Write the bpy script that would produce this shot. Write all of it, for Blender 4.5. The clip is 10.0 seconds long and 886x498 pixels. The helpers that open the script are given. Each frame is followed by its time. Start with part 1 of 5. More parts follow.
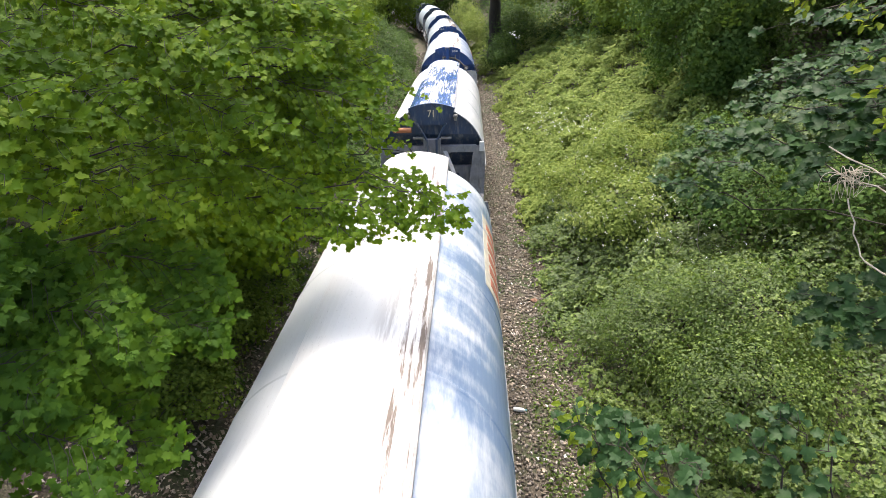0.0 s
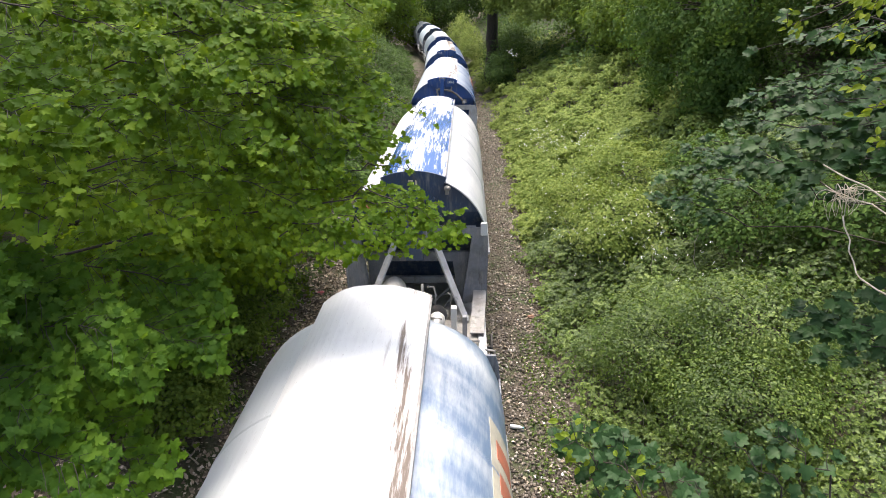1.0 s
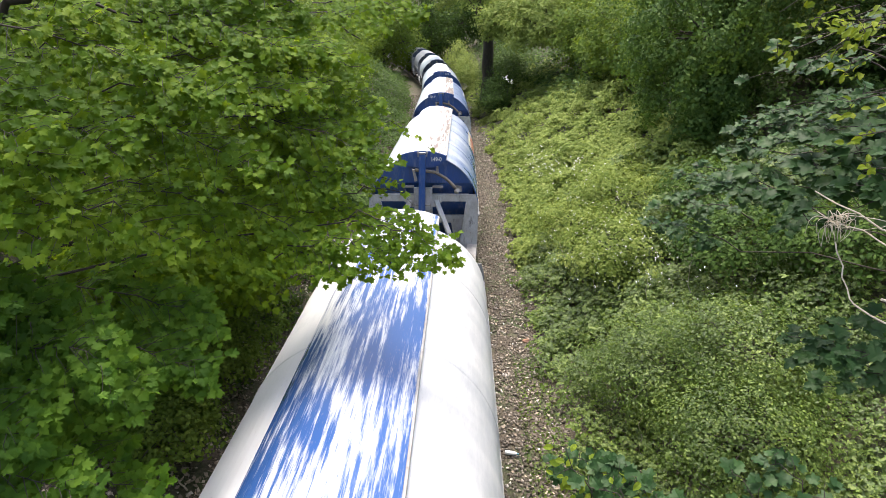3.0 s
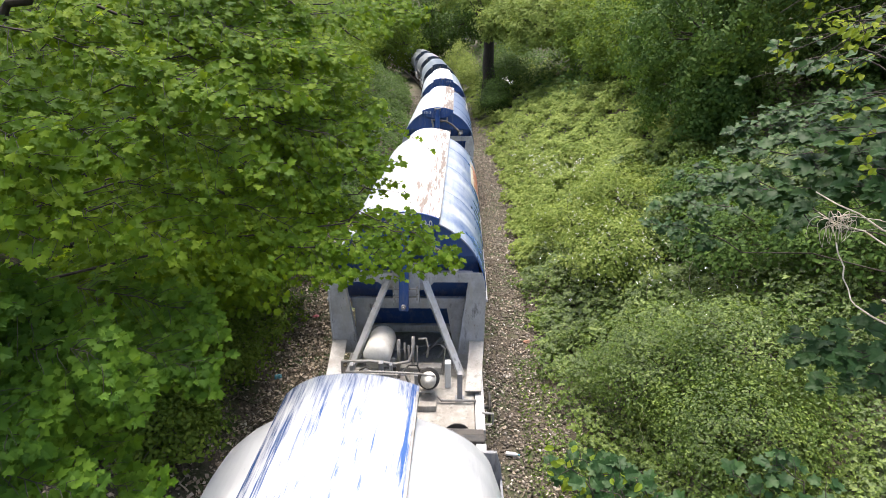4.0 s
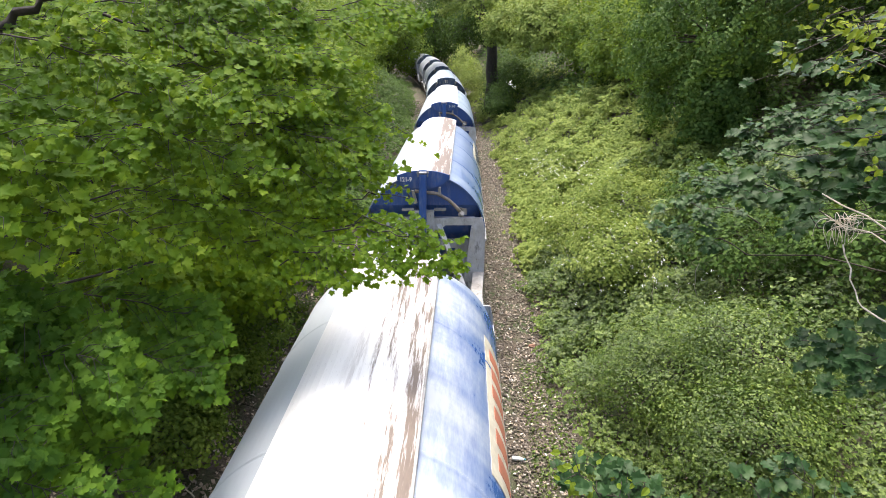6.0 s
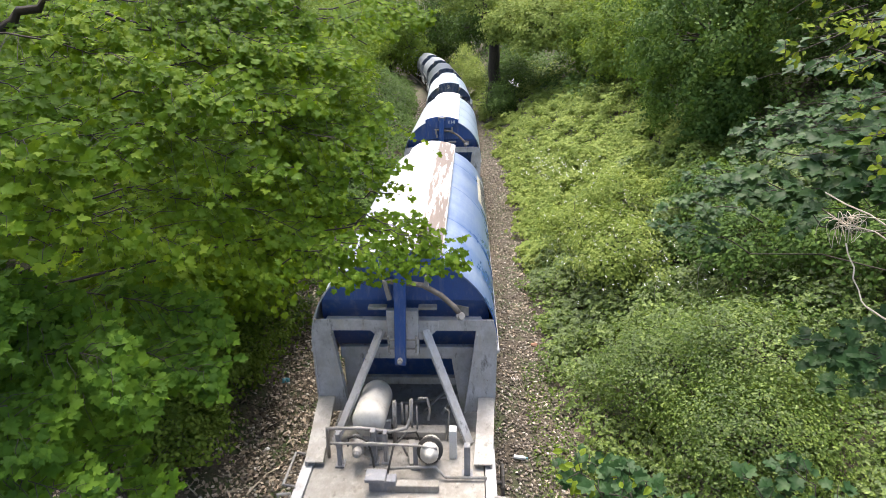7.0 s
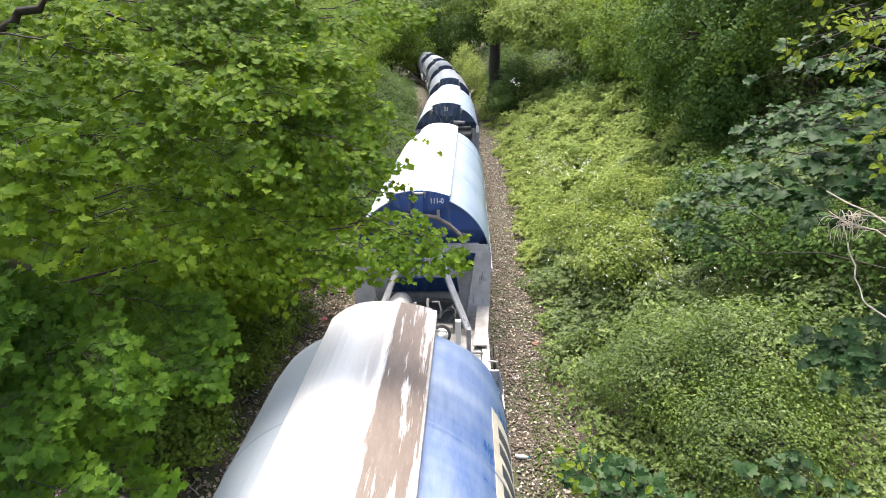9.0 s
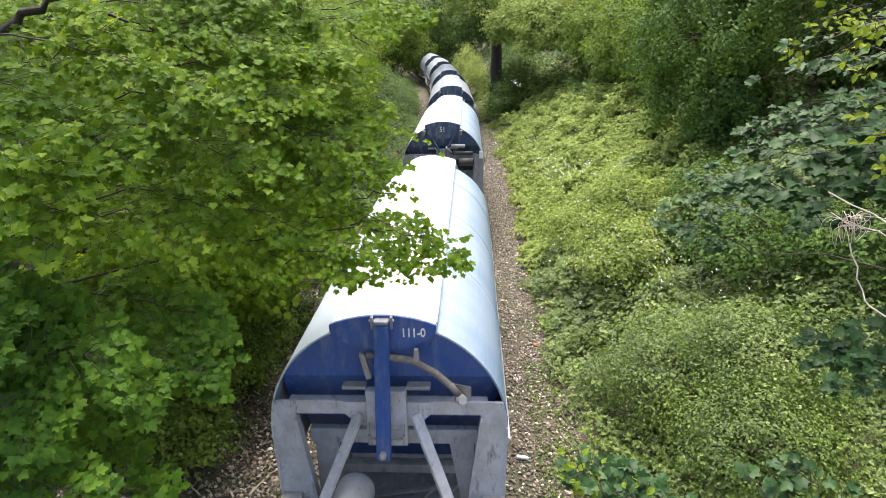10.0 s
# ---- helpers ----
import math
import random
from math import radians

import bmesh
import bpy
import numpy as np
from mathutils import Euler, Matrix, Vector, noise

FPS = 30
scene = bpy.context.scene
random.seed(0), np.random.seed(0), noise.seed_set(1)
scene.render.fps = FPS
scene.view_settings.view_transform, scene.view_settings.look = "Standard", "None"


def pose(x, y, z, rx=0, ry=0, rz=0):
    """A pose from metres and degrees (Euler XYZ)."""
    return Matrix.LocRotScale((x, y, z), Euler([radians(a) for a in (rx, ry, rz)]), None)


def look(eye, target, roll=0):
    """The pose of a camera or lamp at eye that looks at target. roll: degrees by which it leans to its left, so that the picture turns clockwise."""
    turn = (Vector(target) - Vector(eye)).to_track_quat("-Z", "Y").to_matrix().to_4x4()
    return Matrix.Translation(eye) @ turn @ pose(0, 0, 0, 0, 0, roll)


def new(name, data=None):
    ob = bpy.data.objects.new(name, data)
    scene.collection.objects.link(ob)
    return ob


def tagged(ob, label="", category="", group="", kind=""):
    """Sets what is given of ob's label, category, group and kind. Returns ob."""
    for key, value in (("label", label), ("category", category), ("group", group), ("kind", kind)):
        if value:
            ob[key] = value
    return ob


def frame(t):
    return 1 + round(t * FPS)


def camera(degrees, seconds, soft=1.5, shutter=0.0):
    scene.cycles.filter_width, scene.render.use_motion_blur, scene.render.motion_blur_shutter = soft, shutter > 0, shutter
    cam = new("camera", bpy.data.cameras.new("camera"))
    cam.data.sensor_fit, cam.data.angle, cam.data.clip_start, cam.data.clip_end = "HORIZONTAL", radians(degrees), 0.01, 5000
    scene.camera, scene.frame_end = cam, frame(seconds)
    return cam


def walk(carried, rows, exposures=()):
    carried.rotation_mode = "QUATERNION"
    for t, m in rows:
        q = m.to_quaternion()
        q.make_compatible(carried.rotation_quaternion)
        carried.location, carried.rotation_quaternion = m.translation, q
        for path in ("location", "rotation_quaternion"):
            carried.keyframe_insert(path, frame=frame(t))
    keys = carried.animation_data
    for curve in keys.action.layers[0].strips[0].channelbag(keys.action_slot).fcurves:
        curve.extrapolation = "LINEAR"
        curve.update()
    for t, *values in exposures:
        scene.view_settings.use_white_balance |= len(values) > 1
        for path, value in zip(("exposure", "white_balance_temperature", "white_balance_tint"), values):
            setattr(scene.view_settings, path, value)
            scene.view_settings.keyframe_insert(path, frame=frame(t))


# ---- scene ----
# ---- camera: held by hand on a bridge over the cutting, it tilts up and then stays ----
EYE = (0.923, 0.0, 6.514)
# seconds, degrees turned to the left, tilted down, rolled
HELD = [
    (0, 2.80, 24.57, -1.25),
    (0.5, 2.59, 23.97, -1.13),
    (1, 2.45, 23.03, -0.91),
    (1.5, 2.23, 22.08, -0.70),
    (2, 2.05, 21.38, -0.52),
    (2.5, 1.91, 20.95, -0.33),
    (4, 1.98, 20.67, -0.40),
    (4.5, 2.14, 20.55, -0.68),
    (5, 2.22, 20.40, -0.73),
    (5.5, 2.33, 20.24, -0.84),
    (7, 2.68, 20.37, -0.97),
    (7.5, 2.74, 20.46, -1.06),
    (8, 2.72, 20.51, -1.12),
    (8.5, 2.77, 20.52, -1.16),
    (9, 2.78, 20.43, -1.12),
    (9.5, 2.87, 20.36, -1.07),
    (10, 2.93, 20.36, -1.12)]


def held(yaw, down, roll):
    return Matrix.Translation(EYE) @ Matrix.Rotation(radians(yaw), 4, "Z") @ Matrix.Rotation(radians(90 - down), 4, "X") @ Matrix.Rotation(radians(roll), 4, "Z")


cam = camera(73.8, 10.0, soft=0.75, shutter=0.15)
walk(cam, [(t, held(a, b, c)) for t, a, b, c in HELD], exposures=[(0.0, 1.30, 6500, 12.5), (1.0, 1.22, 6500, 12.5), (2.5, 1.30, 6500, 12.5), (4.0, 1.33, 6500, 12.5), (5.0, 1.44, 6500, 12.5), (7.0, 1.48, 6500, 12.5), (8.0, 1.52, 6500, 12.5), (10.0, 1.66, 6500, 12.5)])

# ---- light: bright hazy sky, soft high sun ----
SUN_TURN, SUN_UP = radians(-12), radians(74)
world = bpy.data.worlds.new("sky")
scene.world = world
world.use_nodes = True
wn = world.node_tree.nodes
sky = wn.new("ShaderNodeTexSky")
sky.sky_type, sky.sun_disc = "NISHITA", False
sky.sun_elevation, sky.sun_rotation = SUN_UP, SUN_TURN
sky.air_density, sky.dust_density, sky.ozone_density = 1.0, 5.0, 0.6
wn["Background"].inputs[1].default_value = 0.15
world.node_tree.links.new(sky.outputs[0], wn["Background"].inputs[0])
sun = new("sun", bpy.data.lights.new("sun", "SUN"))
sun.data.energy, sun.data.angle, sun.data.color = 2.3, radians(34), (1.0, 0.95, 0.86)
sun_dir = Vector((math.sin(SUN_TURN) * math.cos(SUN_UP), math.cos(SUN_TURN) * math.cos(SUN_UP), math.sin(SUN_UP)))
sun.matrix_world = look(sun_dir * 60, (0, 0, 0))


# ---- materials ----
def material(name, build):
    m = bpy.data.materials.new(name)
    m.use_nodes = True
    n = m.node_tree.nodes
    build(n, m.node_tree.links, n["Principled BSDF"], n["Material Output"])
    return m


def coords(n, l, scale=1.0, kind="Object"):
    tc, mp = n.new("ShaderNodeTexCoord"), n.new("ShaderNodeMapping")
    l.new(tc.outputs[kind], mp.inputs[0])
    mp.inputs["Scale"].default_value = scale if isinstance(scale, tuple) else (scale,) * 3
    return mp.outputs[0]


def noise_tex(n, l, vec, scale, detail=4.0, rough=0.6):
    t = n.new("ShaderNodeTexNoise")
    t.inputs["Scale"].default_value, t.inputs["Detail"].default_value, t.inputs["Roughness"].default_value = scale, detail, rough
    if vec is not None:
        l.new(vec, t.inputs["Vector"])
    return t.outputs["Fac"]


def ramp(n, l, fac, stops):
    r = n.new("ShaderNodeValToRGB")
    e = r.color_ramp.elements
    while len(e) < len(stops):
        e.new(0.5)
    for el, (p, c) in zip(e, stops):
        el.position, el.color = p, (*c, 1) if len(c) == 3 else c
    l.new(fac, r.inputs[0])
    return r.outputs[0]


def mix(n, l, fac, a, b, kind="MIX"):
    m = n.new("ShaderNodeMix")
    m.data_type, m.blend_type = "RGBA", kind
    for sock, v in ((m.inputs[0], fac), (m.inputs[6], a), (m.inputs[7], b)):
        if isinstance(v, (int, float)):
            sock.default_value = v
        elif isinstance(v, tuple):
            sock.default_value = (*v, 1)
        else:
            l.new(v, sock)
    return m.outputs[2]


def bump(n, l, height, bsdf, strength=0.3, distance=0.01):
    b = n.new("ShaderNodeBump")
    b.inputs["Strength"].default_value, b.inputs["Distance"].default_value = strength, distance
    l.new(height, b.inputs["Height"])
    l.new(b.outputs[0], bsdf.inputs["Normal"])


def leaf_material(name, dark, mid, light, glow, through_light=0.38, rough=0.6, shine=0.12, source="island"):
    """Leaves that differ one from another; light shines through the blade."""
    def build(n, l, b, out):
        if source == "island":
            rnd = n.new("ShaderNodeNewGeometry").outputs["Random Per Island"]
        else:
            rnd = n.new("ShaderNodeObjectInfo").outputs["Random"]
        big = noise_tex(n, l, coords(n, l, 1.0), 0.9, 3)
        half = n.new("ShaderNodeMath")
        half.operation = "MULTIPLY_ADD"
        l.new(rnd, half.inputs[0])
        half.inputs[1].default_value = 0.55
        l.new(big, half.inputs[2])
        off = n.new("ShaderNodeMath")
        off.operation = "SUBTRACT"
        l.new(half.outputs[0], off.inputs[0])
        off.inputs[1].default_value = 0.27
        col = ramp(n, l, off.outputs[0], [(0.12, dark), (0.5, mid), (0.88, light)])
        l.new(col, b.inputs["Base Color"])
        b.inputs["Roughness"].default_value = rough
        b.inputs["Specular IOR Level"].default_value = shine
        fine = noise_tex(n, l, coords(n, l, 1.0), 45, 2)
        bump(n, l, fine, b, 0.25, 0.004)
        tr = n.new("ShaderNodeBsdfTranslucent")
        l.new(mix(n, l, 0.65, col, glow), tr.inputs[0])
        ms = n.new("ShaderNodeMixShader")
        ms.inputs[0].default_value = through_light
        l.new(b.outputs[0], ms.inputs[1])
        l.new(tr.outputs[0], ms.inputs[2])
        l.new(ms.outputs[0], out.inputs[0])
    return material(name, build)


M_MAPLE = leaf_material("maple_leaf", (0.030, 0.074, 0.005), (0.066, 0.136, 0.008), (0.155, 0.232, 0.016), (0.32, 0.44, 0.012), 0.44)
M_MAPLE_ONE = leaf_material("maple_leaf_single", (0.030, 0.074, 0.005), (0.066, 0.136, 0.008), (0.155, 0.232, 0.016), (0.32, 0.44, 0.012), 0.44, source="object")
# darker copy of the maple leaf: shade on the low boughs is in its colour
M_MAPLE_SHADED = leaf_material("shaded_maple_leaf", (0.020, 0.058, 0.006), (0.044, 0.104, 0.009), (0.098, 0.182, 0.017), (0.20, 0.34, 0.014), 0.4)
M_MAPLE_SHADED_ONE = leaf_material("shaded_maple_leaf_single", (0.020, 0.056, 0.007), (0.040, 0.095, 0.010), (0.085, 0.165, 0.016), (0.17, 0.30, 0.014), 0.36, source="object")
M_SYCAMORE = leaf_material("sycamore_leaf", (0.014, 0.038, 0.011), (0.028, 0.068, 0.020), (0.058, 0.112, 0.034), (0.10, 0.19, 0.02), 0.22, 0.46, 0.16)
M_YELLOW = leaf_material("yellow_green_leaf", (0.06, 0.11, 0.010), (0.13, 0.19, 0.016), (0.25, 0.30, 0.03), (0.36, 0.42, 0.02), 0.42)
M_BRAMBLE = leaf_material("bramble_leaf", (0.020, 0.045, 0.006), (0.062, 0.110, 0.014), (0.18, 0.25, 0.046), (0.24, 0.34, 0.02), 0.24, 0.48, 0.35)
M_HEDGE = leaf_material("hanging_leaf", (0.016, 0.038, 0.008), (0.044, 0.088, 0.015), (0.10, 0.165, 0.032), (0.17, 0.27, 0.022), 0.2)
M_WILLOW = leaf_material("willow_leaf", (0.014, 0.036, 0.009), (0.052, 0.105, 0.022), (0.15, 0.225, 0.06), (0.19, 0.30, 0.03), 0.24)
M_FAR = leaf_material("far_leaf", (0.034, 0.068, 0.010), (0.080, 0.14, 0.020), (0.17, 0.24, 0.036), (0.25, 0.34, 0.025), 0.36)
M_FAR_LIGHT = leaf_material("light_far_leaf", (0.07, 0.115, 0.022), (0.16, 0.22, 0.045), (0.29, 0.35, 0.10), (0.33, 0.41, 0.06), 0.34)


def _petal(n, l, b, o):
    b.inputs["Base Color"].default_value = (0.8, 0.8, 0.74, 1)
    b.inputs["Roughness"].default_value = 0.7


M_FLOWER = material("white_petal", _petal)


def _bark(n, l, b, o):
    v = coords(n, l, (1, 1, 0.25))
    f = noise_tex(n, l, v, 14, 6, 0.7)
    l.new(ramp(n, l, f, [(0.3, (0.018, 0.014, 0.01)), (0.7, (0.06, 0.048, 0.034))]), b.inputs["Base Color"])
    b.inputs["Roughness"].default_value = 0.9
    bump(n, l, f, b, 0.6, 0.02)


M_BARK = material("bark", _bark)


def _dry(n, l, b, o):
    f = noise_tex(n, l, coords(n, l, 1.0), 20, 4)
    l.new(ramp(n, l, f, [(0.3, (0.34, 0.29, 0.21)), (0.7, (0.58, 0.52, 0.41))]), b.inputs["Base Color"])
    b.inputs["Roughness"].default_value = 0.85


M_DRY = material("dry_twig", _dry)


def _soil(n, l, b, o):
    v = coords(n, l, 1.0)
    f, g = noise_tex(n, l, v, 1.6, 6), noise_tex(n, l, v, 28, 5, 0.7)
    a = ramp(n, l, g, [(0.3, (0.034, 0.028, 0.02)), (0.52, (0.088, 0.072, 0.052)), (0.75, (0.175, 0.147, 0.11))])
    c = ramp(n, l, g, [(0.3, (0.02, 0.03, 0.01)), (0.7, (0.07, 0.1, 0.03))])
    l.new(mix(n, l, ramp(n, l, f, [(0.45, (0, 0, 0)), (0.62, (1, 1, 1))]), a, c), b.inputs["Base Color"])
    b.inputs["Roughness"].default_value = 0.95
    bump(n, l, g, b, 0.8, 0.03)


M_SOIL = material("leaf_litter_soil", _soil)


def _stone(n, l, b, o):
    rnd = n.new("ShaderNodeNewGeometry").outputs["Random Per Island"]
    f = noise_tex(n, l, coords(n, l, 1.0), 60, 3)
    c = ramp(n, l, rnd, [(0.0, (0.075, 0.062, 0.05)), (0.45, (0.17, 0.142, 0.113)), (0.8, (0.28, 0.242, 0.198)), (0.96, (0.42, 0.37, 0.32)), (1.0, (0.62, 0.58, 0.53))])
    l.new(mix(n, l, 0.5, c, ramp(n, l, f, [(0.3, (0.45, 0.45, 0.45)), (0.7, (1, 1, 1))]), "MULTIPLY"), b.inputs["Base Color"])
    b.inputs["Roughness"].default_value = 0.9


M_STONE = material("ballast_stone", _stone)


def _litter(n, l, b, o):
    rnd = n.new("ShaderNodeNewGeometry").outputs["Random Per Island"]
    l.new(ramp(n, l, rnd, [(0.0, (0.11, 0.085, 0.06)), (0.5, (0.28, 0.225, 0.165)), (0.85, (0.45, 0.375, 0.29)), (1.0, (0.5, 0.45, 0.38))]), b.inputs["Base Color"])
    b.inputs["Roughness"].default_value = 0.8


M_LITTER = material("dead_leaf", _litter)


def plain(name, color, rough=0.6, metal=0.0, dirt=0.35, dirt_color=(0.12, 0.1, 0.08), scale=3.0, dust=0.0):
    """Painted or bare surface with grime in patches, fine grain and, on the wagons, pale dust that has run down."""
    def build(n, l, b, o):
        v = coords(n, l, 1.0)
        f, g = noise_tex(n, l, v, scale, 6, 0.7), noise_tex(n, l, v, scale * 14, 4, 0.7)
        a = ramp(n, l, f, [(0.40, (0, 0, 0)), (0.66, (dirt,) * 3)])
        c = mix(n, l, a, mix(n, l, 0.3, color, ramp(n, l, g, [(0.3, (0.45, 0.45, 0.45)), (0.7, (1, 1, 1))]), "MULTIPLY"), dirt_color)
        if dust:
            run = noise_tex(n, l, coords(n, l, (3.0, 3.0, 0.7)), 2.6, 6, 0.7)
            c = mix(n, l, ramp(n, l, run, [(0.5, (0, 0, 0)), (0.68, (dust,) * 3)]), c, (0.42, 0.4, 0.36))
            dark = noise_tex(n, l, coords(n, l, (5.0, 5.0, 1.6)), 1.7, 6, 0.75)
            c = mix(n, l, ramp(n, l, dark, [(0.56, (0, 0, 0)), (0.7, (dust,) * 3)]), c, (0.05, 0.043, 0.036))
            rust = noise_tex(n, l, coords(n, l, (2.0, 2.0, 1.4)), 3.7, 5, 0.7)
            c = mix(n, l, ramp(n, l, rust, [(0.66, (0, 0, 0)), (0.74, (dust,) * 3)]), c, (0.14, 0.065, 0.03))
        l.new(c, b.inputs["Base Color"])
        l.new(ramp(n, l, g, [(0.3, (rough - 0.1,) * 3), (0.7, (rough + 0.12,) * 3)]), b.inputs["Roughness"])
        b.inputs["Metallic"].default_value = metal
        bump(n, l, g, b, 0.08, 0.004)
    return material(name, build)


def shell_material(name, paint, dust, dust_amount, brown=0.0, gloss=0.3, fade=0.0, soft=0.11, slide=0.0, left_pale=0.0, along=False, scour=0.3):
    """Tank paint, bleached with cement dust in streaks that run down the sides, with brown scour on the crown.
    fade: how much more dust lies on the upper half than on the flanks."""
    def build(n, l, b, o):
        info = n.new("ShaderNodeObjectInfo")
        shift = n.new("ShaderNodeVectorMath")
        shift.operation = "MULTIPLY_ADD"
        tc = n.new("ShaderNodeTexCoord")
        l.new(info.outputs["Random"], shift.inputs[0])
        shift.inputs[1].default_value = (0, 0 if slide else 60, 0)
        place = n.new("ShaderNodeVectorMath")
        l.new(tc.outputs["Object"], place.inputs[0])
        place.inputs[1].default_value = (0, slide, 0)
        l.new(place.outputs[0], shift.inputs[2])

        def scaled(s):
            mp = n.new("ShaderNodeMapping")
            l.new(shift.outputs[0], mp.inputs[0])
            mp.inputs["Scale"].default_value = s
            return mp.outputs[0]
        band = noise_tex(n, l, scaled((2.6, 0.42, 0.3) if along else (0.25, 1.5, 0.25)), 1.3, 4, 0.55)
        fine = noise_tex(n, l, scaled((3.2, 0.16, 1.6) if along else (1.8, 0.4, 1.6)), 7.0, 7, 0.75)
        blot = noise_tex(n, l, scaled((1.9, 0.22, 1.0)), 1.2, 5, 0.6)
        sep = n.new("ShaderNodeSeparateXYZ")
        l.new(tc.outputs["Object"], sep.inputs[0])
        up = n.new("ShaderNodeMapRange")
        l.new(sep.outputs[2], up.inputs[0])
        up.inputs[1].default_value, up.inputs[2].default_value = 2.4, 3.5
        up.inputs[3].default_value, up.inputs[4].default_value = -fade, fade * 0.6
        add = n.new("ShaderNodeMath")
        l.new(mix(n, l, 0.5 if along else 0.38, band, fine), add.inputs[0])
        l.new(up.outputs[0], add.inputs[1])
        if along:  # worn through at the front, still dusty at the back
            back = n.new("ShaderNodeMapRange")
            l.new(sep.outputs[1], back.inputs[0])
            back.inputs[1].default_value, back.inputs[2].default_value = 3.6, 6.6
            back.inputs[3].default_value, back.inputs[4].default_value = 0.0, 0.06
            more = n.new("ShaderNodeMath")
            l.new(add.outputs[0], more.inputs[0])
            l.new(back.outputs[0], more.inputs[1])
            add = more
        # dust tone covers the left flank, with the open sky's brightness put into it
        if left_pale:
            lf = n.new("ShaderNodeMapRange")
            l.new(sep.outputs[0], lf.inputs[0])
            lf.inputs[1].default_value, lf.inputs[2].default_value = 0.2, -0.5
            lf.inputs[3].default_value, lf.inputs[4].default_value = 0.0, left_pale
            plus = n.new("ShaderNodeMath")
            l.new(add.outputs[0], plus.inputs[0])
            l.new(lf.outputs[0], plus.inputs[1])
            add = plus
        lo = 0.74 - 0.5 * dust_amount
        cover = ramp(n, l, add.outputs[0], [(max(0.0, lo - soft), (0, 0, 0)), (min(1.0, lo + soft), (1, 1, 1))])
        c = mix(n, l, cover, paint, dust)
        if brown > 0:
            e = 0.62 - 0.2 * brown
            streak = noise_tex(n, l, scaled((3.0, 0.2, 1.6)), 5.0, 6, 0.7)
            patch = ramp(n, l, mix(n, l, 0.5, blot, streak), [(e, (0, 0, 0)), (e + 0.07, (1, 1, 1))])
            wav = n.new("ShaderNodeMath")
            wav.operation = "MULTIPLY_ADD"
            l.new(mix(n, l, 0.5, blot, streak), wav.inputs[0])
            l.new(sep.outputs[0], wav.inputs[2])
            wav.inputs[1].default_value = 0.3
            edge = 0.15 + scour
            strip = ramp(n, l, wav.outputs[0], [(edge - 0.30, (0, 0, 0)), (edge - 0.06, (0.5, 0.5, 0.5)), (edge - 0.035, (0, 0, 0)), (edge - 0.01, (0, 0, 0)), (edge + 0.03, (1, 1, 1))])
            c = mix(n, l, mix(n, l, 1.0, patch, strip, "MULTIPLY"), c, mix(n, l, fine, (0.07, 0.052, 0.040), (0.21, 0.165, 0.132)))
        speck = noise_tex(n, l, scaled((3.0, 1.0, 3.0)), 26.0, 3, 0.7)
        c = mix(n, l, ramp(n, l, speck, [(0.62, (0, 0, 0)), (0.74, (0.6, 0.6, 0.6))]), c, (0.3, 0.28, 0.26))
        l.new(c, b.inputs["Base Color"])
        l.new(ramp(n, l, cover, [(0.0, (gloss,) * 3), (1.0, (gloss + 0.2,) * 3)]), b.inputs["Roughness"])
        bump(n, l, fine, b, 0.05, 0.004)
    return material(name, build)


WHITE_DUST = (0.8, 0.8, 0.78)
M_BLUE = plain("blue_paint", (0.025, 0.09, 0.32), 0.42, 0, 0.4, (0.05, 0.09, 0.2), dust=0.22)
M_DARKBLUE = plain("dark_blue_paint", (0.03, 0.066, 0.14), 0.45, 0, 0.5, (0.06, 0.065, 0.08), dust=0.4)
M_GREY = plain("grey_frame_paint", (0.53, 0.54, 0.56), 0.42, 0, 0.75, (0.27, 0.26, 0.25), dust=0.8)
M_DECK = plain("dusty_deck", (0.34, 0.325, 0.30), 0.85, 0, 0.8, (0.19, 0.17, 0.145), dust=0.7)
M_STEEL = plain("dusty_steel", (0.33, 0.325, 0.315), 0.55, 0.15, 0.7, (0.17, 0.15, 0.13), dust=0.7)
M_DARK = plain("dark_underframe", (0.035, 0.035, 0.035), 0.7, 0, 0.6, (0.09, 0.075, 0.06))
M_TANKWHITE = plain("cream_reservoir_paint", (0.66, 0.65, 0.61), 0.5, 0, 0.6, (0.45, 0.41, 0.35), dust=0.35)
M_RUBBER = plain("black_rubber", (0.03, 0.03, 0.03), 0.75, 0, 0.3)
M_WHITE = plain("white_lettering", (0.75, 0.76, 0.75), 0.5, 0, 0.06)
M_RAIL = plain("rail_steel", (0.2, 0.13, 0.09), 0.5, 0.6, 0.5, (0.12, 0.07, 0.04))
M_SLEEPER = plain("weathered_concrete", (0.3, 0.28, 0.25), 0.9, 0, 0.6)
M_ORANGE = plain("weathered_orange", (0.45, 0.16, 0.06), 0.6, 0, 0.5)
M_CREAM = plain("cream_lettering", (0.8, 0.7, 0.5), 0.5, 0, 0.1)
M_RED = plain("faded_red", (0.5, 0.17, 0.10), 0.5, 0, 0.3)
M_PANEL = plain("cream_panel", (0.62, 0.58, 0.46), 0.5, 0, 0.4)
M_GREENISH = plain("dark_lettering", (0.05, 0.06, 0.08), 0.5, 0, 0.2)
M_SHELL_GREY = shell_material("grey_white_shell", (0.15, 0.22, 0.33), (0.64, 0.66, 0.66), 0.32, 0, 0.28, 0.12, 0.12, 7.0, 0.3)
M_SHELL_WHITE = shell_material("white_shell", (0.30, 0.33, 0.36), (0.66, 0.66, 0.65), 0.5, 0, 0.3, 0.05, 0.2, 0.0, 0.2)
